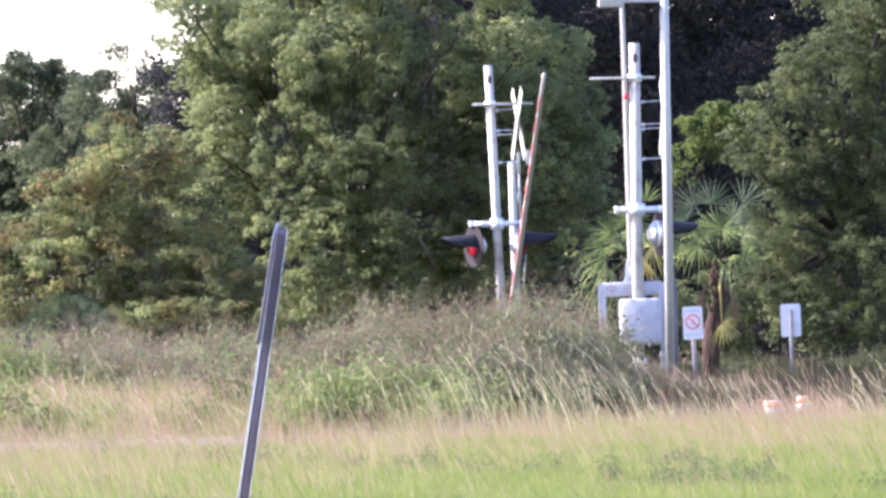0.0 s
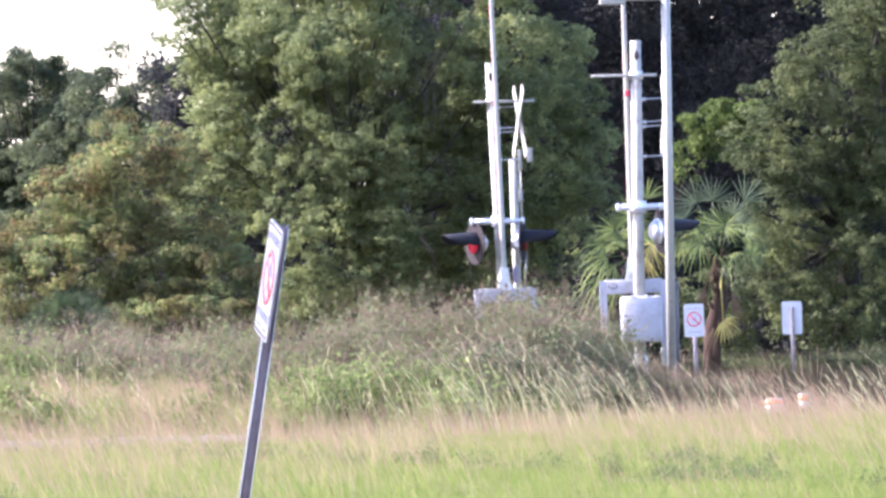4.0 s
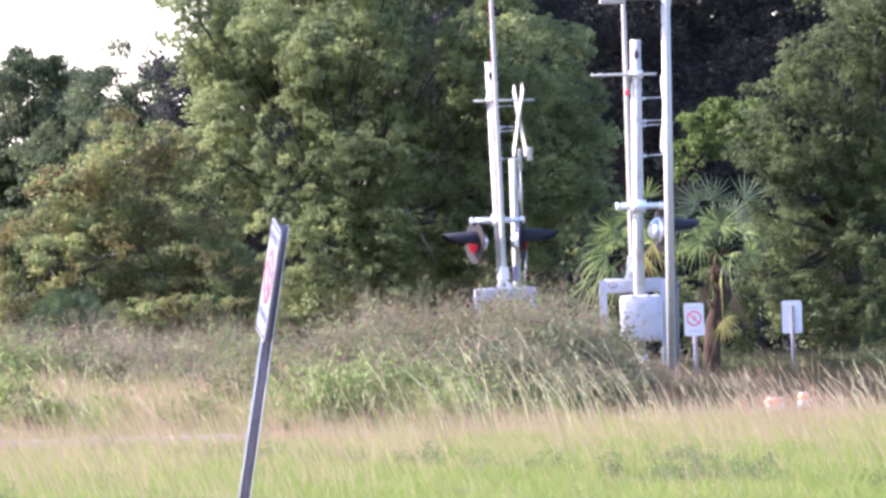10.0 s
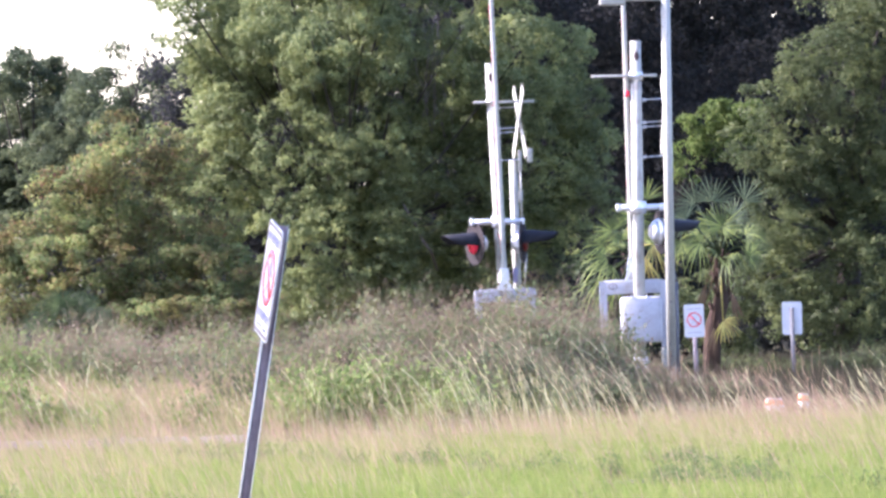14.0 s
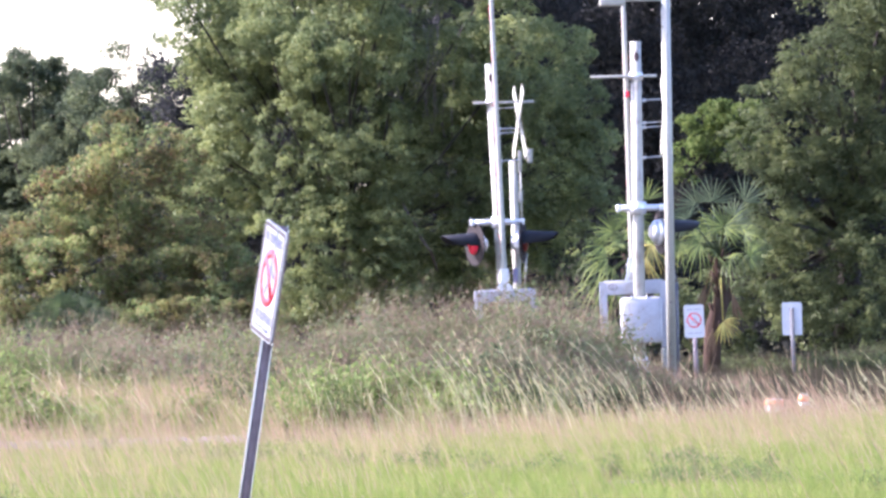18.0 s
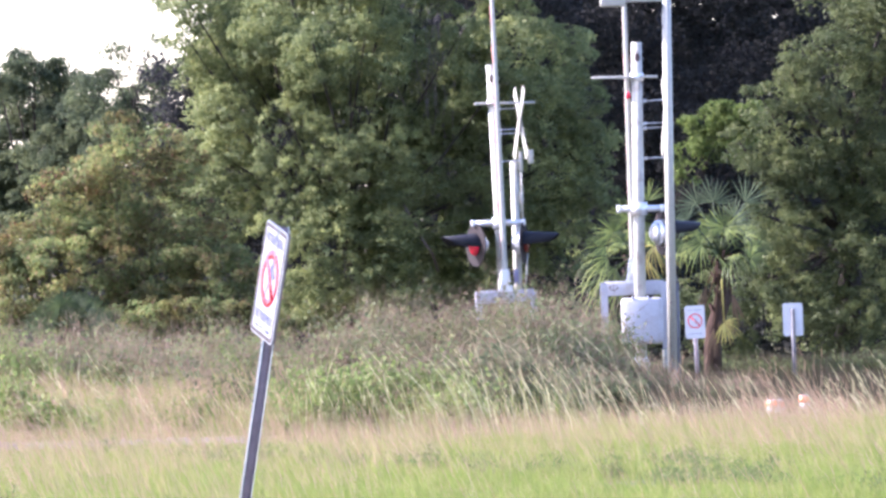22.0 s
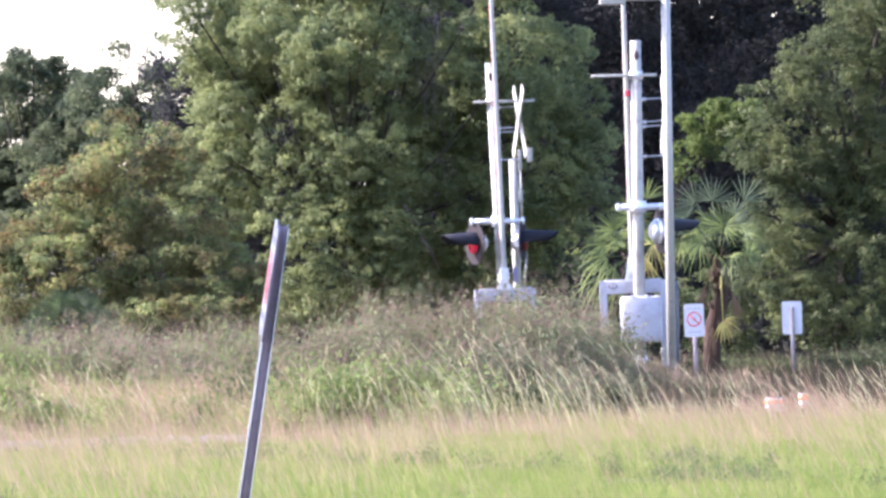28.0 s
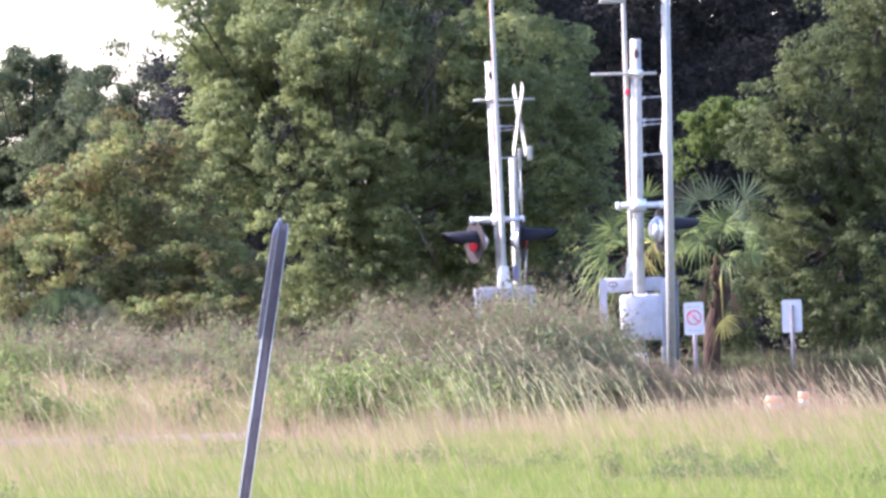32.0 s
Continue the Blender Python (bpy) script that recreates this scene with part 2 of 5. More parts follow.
def plate(bm, outline, y0, y1, m=None):
    """A flat plate with an outline in x and z, from depth y0 to y1."""
    m = m or Matrix()
    a = [bm.verts.new(m @ Vector((x, y0, z))) for x, z in outline]
    b = [bm.verts.new(m @ Vector((x, y1, z))) for x, z in outline]
    n = len(outline)
    bm.faces.new(a)
    bm.faces.new(b[::-1])
    for i in range(n):
        bm.faces.new((a[i], b[i], b[(i + 1) % n], a[(i + 1) % n]))
    return bm


def rounded(w, h, r, n=5):
    pts = []
    for cx, cz, a0 in ((w / 2 - r, h / 2 - r, 0), (-w / 2 + r, h / 2 - r, 90), (-w / 2 + r, -h / 2 + r, 180), (w / 2 - r, -h / 2 + r, 270)):
        for i in range(n + 1):
            a = radians(a0 + 90 * i / n)
            pts.append((cx + r * math.cos(a), cz + r * math.sin(a)))
    return pts


def ring(bm, cx, cz, r0, r1, y0, y1, n=40):
    rows = []
    for r, y in ((r0, y0), (r1, y0), (r1, y1), (r0, y1)):
        rows.append([bm.verts.new((cx + r * math.cos(2 * math.pi * i / n), y, cz + r * math.sin(2 * math.pi * i / n))) for i in range(n)])
    for j in range(4):
        for i in range(n):
            bm.faces.new((rows[j][i], rows[j][(i + 1) % n], rows[(j + 1) % 4][(i + 1) % n], rows[(j + 1) % 4][i]))
    return bm


def blades(rng, base, height, width, lean, seg=2, droop=0.35):
    """Tapering blades or stems: arrays of places, heights and widths; lean is an n x 2 array of tip offsets as shares of the height."""
    n = len(base)
    az = rng.uniform(0, math.pi, n)
    side = np.stack([np.cos(az), np.sin(az) * 0.5, np.zeros(n)], 1)
    rows = []
    for j in range(seg + 1):
        f = j / seg
        p = base.copy()
        p[:, :2] += lean * (height * f ** (1 + droop))[:, None]
        p[:, 2] += height * f * (1 - 0.12 * f * np.hypot(lean[:, 0], lean[:, 1]))
        w = (width * (1 - 0.85 * f))[:, None] * side * 0.5
        rows += [p - w, p + w]
    v = np.stack(rows, 1).reshape(-1, 3)
    k = 2 * (seg + 1)
    idx = np.arange(n)[:, None] * k
    f = np.concatenate([idx + np.array([[2 * j, 2 * j + 1, 2 * j + 3, 2 * j + 2]]) for j in range(seg)], 0)
    return v, f


def leaf_quads(rng, centre, normal, length, width):
    """Small folded leaves: centres, normals and sizes as arrays."""
    n = len(centre)
    a = rng.normal(size=(n, 3))
    t = np.cross(normal, a)
    t /= np.linalg.norm(t, axis=1, keepdims=True) + 1e-9
    s = np.cross(normal, t)
    fold = normal * (width * 0.25)[:, None]
    v = np.stack([centre - t * (length / 2)[:, None], centre + s * (width / 2)[:, None] + fold,
                  centre + t * (length / 2)[:, None], centre - s * (width / 2)[:, None] + fold], 1).reshape(-1, 3)
    i = np.arange(n)[:, None] * 4
    return v, np.concatenate([i + np.array([[0, 1, 2]]), i + np.array([[0, 2, 3]])], 0)


def sprays(rng, lobes, boss, density, all_round=False):
    """Leaf places and normals: domed sprays of leaves packed over the lobes of a crown, with dark gaps between them."""
    cs, ns = [], []
    for x, y, z, r in lobes:
        count = max(5, int(3.2 * (r / boss) ** 2))
        d = rng.normal(size=(count, 3))
        d /= np.linalg.norm(d, axis=1, keepdims=True)
        d = d[all_round | (d[:, 1] < 0.3) | (rng.uniform(0, 1, count) < 0.3)]
        count = len(d)
        lump = np.array([noise.noise(Vector((x + v[0] * r, y + v[1] * r, z + v[2] * r)) * (0.55 / boss)) for v in d])
        rad = r * (0.82 + 0.30 * lump) + boss * rng.uniform(-1.0, 0.5, count)
        inner = rng.uniform(0, 1, count) < 0.22
        rad[inner] *= rng.uniform(0.3, 0.8, inner.sum())
        c = np.array([x, y, z]) + d * rad[:, None] * np.array([1, 0.8, 1])
        rb = boss * rng.uniform(0.5, 1.35, count)
        k = np.maximum(4, (density * (rb / boss) ** 2 * rng.uniform(0.6, 1.25, count)).astype(int))
        who = np.repeat(np.arange(count), k)
        e = rng.normal(size=(len(who), 3)) + (d[who] * 0.75 + np.array([0, 0, 0.55]))
        e /= np.linalg.norm(e, axis=1, keepdims=True)
        p = c[who] + e * (rb[who] * rng.uniform(0.45, 1.12, len(who)))[:, None] * np.array([1.12, 1.0, 0.8])
        nrm = e + rng.normal(size=(len(who), 3)) * 0.85 + np.array([0, 0, 0.15])
        cs.append(p)
        ns.append(nrm / np.linalg.norm(nrm, axis=1, keepdims=True))
    return np.concatenate(cs), np.concatenate(ns)


def foliage_part(name, rng, lobes, boss, density, size, material, parent, origin):
    p, nrm = sprays(rng, lobes, boss, density)
    keep = p[:, 2] > 0.05
    p, nrm = p[keep] - np.array(origin), nrm[keep]
    ln = size * rng.uniform(0.65, 1.3, len(p))
    v, f = leaf_quads(rng, p, nrm, ln, ln * rng.uniform(0.42, 0.62, len(p)))
    ob = new(name, mesh_of(name, v, f, material))
    ob.parent = parent
    return ob


def limb(bm, pts, r0, r1, n=9):
    """A bent, tapering round limb through the points."""
    pts = [Vector(p) for p in pts]
    last, rows = len(pts) - 1, []
    for i, p in enumerate(pts):
        q = (pts[min(i + 1, last)] - pts[max(i - 1, 0)]).to_track_quat("Z", "Y")
        r = r0 + (r1 - r0) * i / last
        rows.append([bm.verts.new(p + q @ Vector((r * math.cos(2 * math.pi * k / n), r * math.sin(2 * math.pi * k / n), 0))) for k in range(n)])
    for lo, hi in zip(rows, rows[1:]):
        for k in range(n):
            f = bm.faces.new((lo[k], lo[(k + 1) % n], hi[(k + 1) % n], hi[k]))
            f.tag = True
    bm.faces.new(rows[0][::-1])
    bm.faces.new(rows[-1])


def tree(name, label, base, trunk_r, fork_z, lobes, boss, density, size, material, seed, bark=None, groups=3, category="tree", thin=0.22, close=0.8):
    """A trunk, limbs to every lobe of the crown and the crown's sprays in a few masses that stir in the wind."""
    rng = np.random.default_rng(seed)
    t = thing(name, base, label, category)
    o = Vector(base)
    bark = bark or BARK
    bm = bmesh.new()
    lean = Vector((rng.uniform(-0.15, 0.15), rng.uniform(-0.1, 0.1), 0))
    fork = Vector((0, 0, fork_z)) + lean
    limb(bm, [Vector((0, 0, -0.1)), Vector((0, 0, fork_z * 0.5)) + lean * 0.3, fork], trunk_r, trunk_r * 0.7)
    part("trunk", bm, bark, t)
    for x, y, z, r in lobes:
        end = Vector((x, y, z)) - o
        if end.z < fork_z * 0.6:
            continue
        mid = fork.lerp(end, 0.5) + Vector((rng.uniform(-0.2, 0.2), rng.uniform(-0.2, 0.2), -0.1))
        bm = bmesh.new()
        limb(bm, [fork, mid, end, end + (end - mid) * 0.1], trunk_r * thin, trunk_r * 0.05)
        part("limb", bm, bark, t)
    masses = []
    for g in range(groups):
        some = lobes[g::groups]
        if some:
            masses.append(foliage_part("crown", rng, some, boss, density, size, material, t, base))
    # shaded inner leaves that close the crown behind its sprays
    inner = [(x, y + 0.45 * r + 0.25, z, r * 0.82) for x, y, z, r in lobes if r > 0.4]
    if inner and close:
        foliage_part("inner_crown", rng, inner, boss * 2.0, density * close * 1.5, size * 1.6, material, t, base)
    return t, masses


# ---- ground ----
def build_ground():
    xs = np.concatenate([[-2500, -600, -150, -60], np.linspace(-30, 30, 61), [60, 150, 600, 2500]])
    ys = np.concatenate([[-2000, -400, -60], np.linspace(0, 175, 88), [200, 260, 400, 900, 2500]])
    gx, gy = np.meshgrid(xs, ys)
    gz = np.zeros_like(gx)
    for i in range(gx.shape[0]):
        for j in range(gx.shape[1]):
            gz[i, j] = -0.04 + 0.05 * noise.noise(Vector((gx[i, j] * 0.23, gy[i, j] * 0.23, 0)))
    v = np.stack([gx, gy, gz], -1).reshape(-1, 3)
    w = len(xs)
    i = (np.arange(len(ys) - 1)[:, None] * w + np.arange(w - 1)[None, :]).reshape(-1, 1)
    f = np.concatenate([i, i + 1, i + w + 1, i + w], 1)
    ob = new("ground", mesh_of("ground", v, f, SOIL))
    tagged(ob, "flat rough field of grass and bare soil", "ground", kind="structure")


def build_track():
    rng = np.random.default_rng(3)
    xs = np.linspace(-40, -1.9, 100)
    verts, faces = [], []
    for i, x in enumerate(xs):
        for j, (y, z) in enumerate(((86.9, 0.0), (87.3, 0.035), (88.4, 0.045), (89.6, 0.035), (90.0, 0.0))):
            verts.append((x, y + 0.12 * math.sin(x * 0.7 + j) + rng.uniform(-0.05, 0.05), z + rng.uniform(-0.01, 0.01)))
    for i in range(len(xs) - 1):
        for j in range(4):
            a = i * 5 + j
            faces.append((a, a + 5, a + 6, a + 1))
    ob = new("dirt_track", mesh_of("dirt_track", verts, faces, DIRT))
    tagged(ob, "pale dry dirt track between the grasses", "track", kind="structure")


build_ground()
build_track()


# ---- the railway crossing signals ----
def lamp_head(parent, at, turn, lit_label, glass=None):
    """A flashing-light head: dish, housing, lens and a long hood; it faces -y before the turn."""
    m = Matrix.Translation(at) @ pose(0, 0, 0, 0, 0, turn)
    bm = bmesh.new()
    rod(bm, (0, 0.0, 0), (0, 0.015, 0), 0.305, 0.30, 40)
    bmesh.ops.transform(bm, matrix=m, verts=bm.verts)
    disc = part("backing_disc", bm, GREY_DISC, parent, "round faded black backing disc")
    bm = bmesh.new()
    rod(bm, (0, 0.015, 0), (0, 0.10, 0), 0.18, 0.16, 24)
    rod(bm, (0, 0.10, 0), (0, 0.17, 0), 0.16, 0.09, 24)
    bmesh.ops.transform(bm, matrix=m, verts=bm.verts)
    part("housing", bm, ALUMINIUM, parent, "cast aluminium lamp housing")
    bm = bmesh.new()
    n = 20
    rows = []
    for k in range(5):
        a = k / 4 * math.pi / 2.6
        r, y = 0.15 * math.cos(a) if k < 4 else 0.02, -0.02 - 0.06 * math.sin(a)
        rows.append([bm.verts.new((r * math.cos(2 * math.pi * i / n), y, r * math.sin(2 * math.pi * i / n))) for i in range(n)])
    for j in range(4):
        for i in range(n):
            f = bm.faces.new((rows[j][i], rows[j][(i + 1) % n], rows[j + 1][(i + 1) % n], rows[j + 1][i]))
            f.tag = True
    bm.faces.new(rows[-1])
    bmesh.ops.transform(bm, matrix=m, verts=bm.verts)
    part("lens", bm, glass or RED_LENS, parent, lit_label)
    bm = bmesh.new()
    n = 14
    inner, outer = [], []
    for i in range(n + 1):
        a = radians(-8 + 196 * i / n)
        reach = -0.36 - 0.16 * max(0.0, math.sin(a)) ** 0.5
        ca, sa = math.cos(a), math.sin(a)
        outer.append((bm.verts.new((0.172 * ca, -0.005, 0.172 * sa)), bm.verts.new((0.150 * ca, reach, 0.115 * sa + 0.02))))
        inner.append((bm.verts.new((0.166 * ca, -0.005, 0.166 * sa)), bm.verts.new((0.144 * ca, reach, 0.109 * sa + 0.02))))
    for i in range(n):
        for a, b in ((outer, 0), (inner, 1)):
            f = bm.faces.new((a[i][0], a[i + 1][0], a[i + 1][1], a[i][1]))
            f.tag = True
        bm.faces.new((outer[i][1], outer[i + 1][1], inner[i + 1][1], inner[i][1]))
    bmesh.ops.transform(bm, matrix=m, verts=bm.verts)
    part("hood", bm, BLACK_PAINT, parent, "long black lamp hood")
    return disc


def crossbuck(parent, at, turn):
    m = Matrix.Translation(at) @ pose(0, 0, 0, 0, 0, turn)
    for s, y in ((1, -0.012), (-1, 0.012)):
        bm = bmesh.new()
        plate(bm, rounded(0.17, 1.32, 0.02, 2), y - 0.004, y + 0.004, m @ pose(0, 0, 0, 0, s * 42, 0))
        part("crossbuck_blade", bm, WHITE_PAINT, parent, "white crossbuck blade")
        for k in (-1, 1):
            bm = bmesh.new()
            plate(bm, rounded(0.05, 0.42, 0.005, 1), y - 0.0085, y - 0.0045, m @ pose(0, 0, 0, 0, s * 42, 0) @ Matrix.Translation((0, 0, k * 0.38)))
            part("lettering_bar", bm, SIGN_BLACK, parent)


def gate_arm(parent, label, length, front, z_pivot, stripes=10):
    """The arm with its yoke, in the space of its pivot, upright along z; front: -1 where it hangs on the camera's side of the mast."""
    arm = part("gate_arm", block(bmesh.new(), (0, front * 0.16, 0.59), (0.78, 0.05, 0.19), None, 0.012), CASE_PAINT, parent, label)
    for s in (-1, 1):
        bm = bmesh.new()
        plate(bm, [(-0.045, -0.25), (0.045, -0.25), (0.05, 0.35), (0.045, 0.63), (-0.045, 0.65), (-0.05, 0.35)], front * 0.13, front * 0.19, pose(s * 0.40, 0, 0.03))
        part("side_channel", bm, CASE_PAINT, arm, "worn white side channel")
        bm = bmesh.new()
        block(bm, (s * 0.40, front * 0.16, -0.36), (0.10, 0.16, 0.26), None, 0.02)
        part("counterweight", bm, WORN_PAINT, arm)
    bm = bmesh.new()
    plate(bm, [(-0.11, 0.66), (0.11, 0.66), (0.075, 0.80), (0.055, 0.98), (-0.055, 0.98), (-0.075, 0.80)], front * 0.12, front * 0.21)
    part("arm_socket", bm, ALUMINIUM, arm, "cast aluminium arm socket")
    bm = bmesh.new()
    rows = []
    for i in range(13):
        z, w = 0.85 + (length - 0.85) * i / 12, 0.040 - 0.018 * i / 12
        rows.append([bm.verts.new((sx * w, front * 0.16 + sy * w * 0.8, z)) for sx, sy in ((-1, -1), (1, -1), (1, 1), (-1, 1))])
    for lo, hi in zip(rows, rows[1:]):
        for a, b in ((0, 1), (1, 2), (2, 3), (3, 0)):
            bm.faces.new((lo[a], lo[b], hi[b], hi[a]))
    bm.faces.new(rows[-1])
    part("boom", bm, WHITE_PAINT, arm, "tapering white gate boom")
    for i in range(stripes):
        z0 = 1.3 + (length - 1.5) * i / stripes
        for s in (-1, 1):
            bm = bmesh.new()
            w = 0.040 - 0.018 * z0 / length
            block(bm, (s * (w + 0.0015), front * 0.16, z0), (0.002, w * 1.2, 0.36))
            part("stripe", bm, RED_SHEET, arm)
    for z in (length * 0.45, length * 0.72, length - 0.15):
        bm = bmesh.new()
        block(bm, (0.01, front * 0.16 - front * 0.05, z), (0.06, 0.05, 0.09), None, 0.02)
        part("arm_lamp", bm, RED_LENS, arm, "small red arm lamp")
    return arm


def mast_signal(base, top, r, front, z_bracket, z_cross, bar, bracket, buck_at, buck_turn, label):
    """Mast, crossarm, bracket arms and straps. Local metres from the mast's foot; top is the x and z of its head."""
    sig = thing("crossing_signal", base, label, "crossing signal", "railway crossing signals")
    lean = top[0] / top[1]

    def at(z):
        return lean * z

    bm = bmesh.new()
    rod(bm, (0, 0, 0.02), (top[0], 0, top[1]), r, r * 0.93, 24)
    mast = part("mast", bm, WORN_PAINT, sig, "worn white tubular mast")
    bm = bmesh.new()
    rod(bm, (0, 0, 0.0), (0, 0, 0.10), 0.22, 0.20, 20)
    rod(bm, (0, 0, 0.10), (at(0.42), 0, 0.42), 0.17, r * 1.15, 20)
    part("base_casting", bm, ALUMINIUM, sig)
    bm = bmesh.new()
    rod(bm, (at(top[1] - 0.2) + 0.01, -r * 0.80, top[1] - 0.2), (at(top[1] - 0.2) + 0.01, -r * 1.02, top[1] - 0.2), 0.034, 0.030, 16)
    bmesh.ops.scale(bm, vec=(1, 1, 1.9), space=Matrix.Translation((0, 0, -(top[1] - 0.2))), verts=bm.verts)
    part("wire_port", bm, PORT, mast, "dark oval opening")
    x0, x1 = bar
    bm = bmesh.new()
    block(bm, ((x0 + x1) / 2, -0.02, z_cross), (x1 - x0, 0.13, 0.035), None, 0.01)
    part("crossarm", bm, WHITE_PAINT, sig, "thin white crossarm")
    bm = bmesh.new()
    rod(bm, (at(z_cross), -0.0, z_cross - 0.05), (at(z_cross), -0.0, z_cross + 0.05), r * 1.2, r * 1.2, 20)
    part("clamp", bm, ALUMINIUM, sig)
    b0, b1 = bracket
    bm = bmesh.new()
    rod(bm, (at(z_bracket), 0, z_bracket - 0.08), (at(z_bracket), 0, z_bracket + 0.08), r * 1.45, r * 1.45, 20)
    part("bracket_hub", bm, ALUMINIUM, sig, "rounded cast bracket hub")
    for end in (b0, b1):
        bm = bmesh.new()
        rod(bm, (at(z_bracket), 0, z_bracket), (end, 0, z_bracket), 0.045, 0.04, 12)
        block(bm, (end, 0, z_bracket), (0.06, 0.1, 0.1), None, 0.015)
        part("bracket_arm", bm, ALUMINIUM, sig)
    for dz in (0.21, -0.09, -0.15, -0.55):
        bm = bmesh.new()
        z = buck_at[2] + dz
        rod(bm, (at(z) + r * 0.9, 0, z - 0.01), (at(z) + r + 0.05, 0, z + 0.005), 0.022, 0.022, 8)
        rod(bm, (at(z) + r, 0, z), (buck_at[0], buck_at[1], z + 0.012), 0.009, 0.009, 6)
        part("strap", bm, GALVANISED, sig)
    crossbuck(sig, buck_at, buck_turn)
    return sig


FAR = (0.88, 131.0, 0.0)
NEAR = (2.575, 120.0, 0.0)
far_signal = mast_signal(FAR, (-0.145, 4.59), 0.066, -1, 2.30, 4.03, (-0.39, 0.49), (-0.45, 0.28), (0.262, 0.05, 3.735), 100,
                         "worn white railway crossing signal with red lamps behind dry weeds")
lamp_head(far_signal, (-0.42, 0.0, 1.985), -63, "red lens of the lamp")
bm_plate = bmesh.new()
block(bm_plate, (0.41, 0.04, 3.25), (0.075, 0.03, 0.20), None, 0.008)
part("number_plate", bm_plate, WHITE_PAINT, far_signal, "small white plate below the crossbuck")
lamp_head(far_signal, (0.285, 0.0, 2.005), 79, "red lens of the lamp, coloured as in shade", SHADED_LENS)


def back_post():
    bm = bmesh.new()
    rod(bm, (0.20, 0.30, 0.0), (0.165, 0.30, 3.20), 0.060, 0.058, 18)
    post = part("rear_post", bm, WHITE_PAINT, far_signal, "shorter white rear post")
    for z, h in ((3.18, 0.30), (2.66, 0.16)):
        bm = bmesh.new()
        block(bm, (0.265, 0.26, z), (0.055, 0.08, h), None, 0.006)
        part("junction_box", bm, WORN_PAINT, post)
    bm = bmesh.new()
    rod(bm, (0.265, 0.24, 3.1), (0.275, 0.24, 2.3), 0.013, 0.013, 8)
    rod(bm, (0.275, 0.24, 2.3), (0.255, 0.24, 1.7), 0.013, 0.013, 8)
    rod(bm, (0.33, 0.24, 1.85), (0.29, 0.24, 1.35), 0.014, 0.014, 8)
    part("conduit", bm, WHITE_PAINT, post)
    bm = bmesh.new()
    block(bm, (0.16, 0.2, 1.52), (0.07, 0.05, 0.22), None, 0.008)
    part("label_plate", bm, SIGN_INK, post, "bluish label plate")


back_post()
far_pivot_z = 0.645
far_arm = gate_arm(far_signal, "worn white yoke of the rising gate arm", 7.0, -1, far_pivot_z)
near_signal = mast_signal(NEAR, (0.040, 4.59), 0.076, 1, 2.385, 4.13, (-0.56, 0.31), (-0.24, 0.33), (0.40, 0.05, 3.60), 94,
                          "worn white railway crossing signal with mechanism case, standing in dry grass")
lamp_head(near_signal, (0.34, 0.05, 2.06), 112, "red lens of the lamp")
near_arm = gate_arm(near_signal, "worn white yoke of the upright gate arm", 7.0, 1, 0.70)


def near_case():
    bm = bmesh.new()
    block(bm, (0.025, -0.22, 0.90), (0.545, 0.26, 0.61), None, 0.045, 3)
    case = part("mechanism_case", bm, CASE_PAINT, near_signal, "stained grey-white mechanism case with rounded edges")
    bm = bmesh.new()
    block(bm, (0.025, -0.356, 0.90), (0.45, 0.012, 0.50), None, 0.006)
    part("case_door", bm, CASE_PAINT, case)
    for dx in (-0.10, 0.10):
        bm = bmesh.new()
        block(bm, (dx, -0.34, 1.205), (0.02, 0.03, 0.05), None, 0.004)
        part("case_latch", bm, GALVANISED, case)
    bm = bmesh.new()
    ring(bm, -0.335, 1.345, 0.038, 0.047, 0.128, 0.133, 24)
    bmesh.ops.scale(bm, vec=(1.3, 1, 0.85), space=Matrix.Translation((0.335, 0, -1.345)), verts=bm.verts)
    block(bm, (-0.335, 0.1305, 1.345), (0.008, 0.004, 0.10))
    part("oval_mark", bm, SIGN_BLACK, near_signal, "black rounded outline mark")
    bm = bmesh.new()
    rod(bm, (-0.08, 0.16, 1.44), (-0.05, 0.16, 1.72), 0.06, 0.04, 12)
    part("socket_cap", bm, ALUMINIUM, near_signal)
    for z in (0.30, 0.36, 0.47, 0.55):
        bm = bmesh.new()
        rod(bm, (-0.03, -0.08, z), (-0.03, -0.10, z), 0.013, 0.013, 8)
        part("bolt", bm, POST_STEEL, near_signal)


near_case()


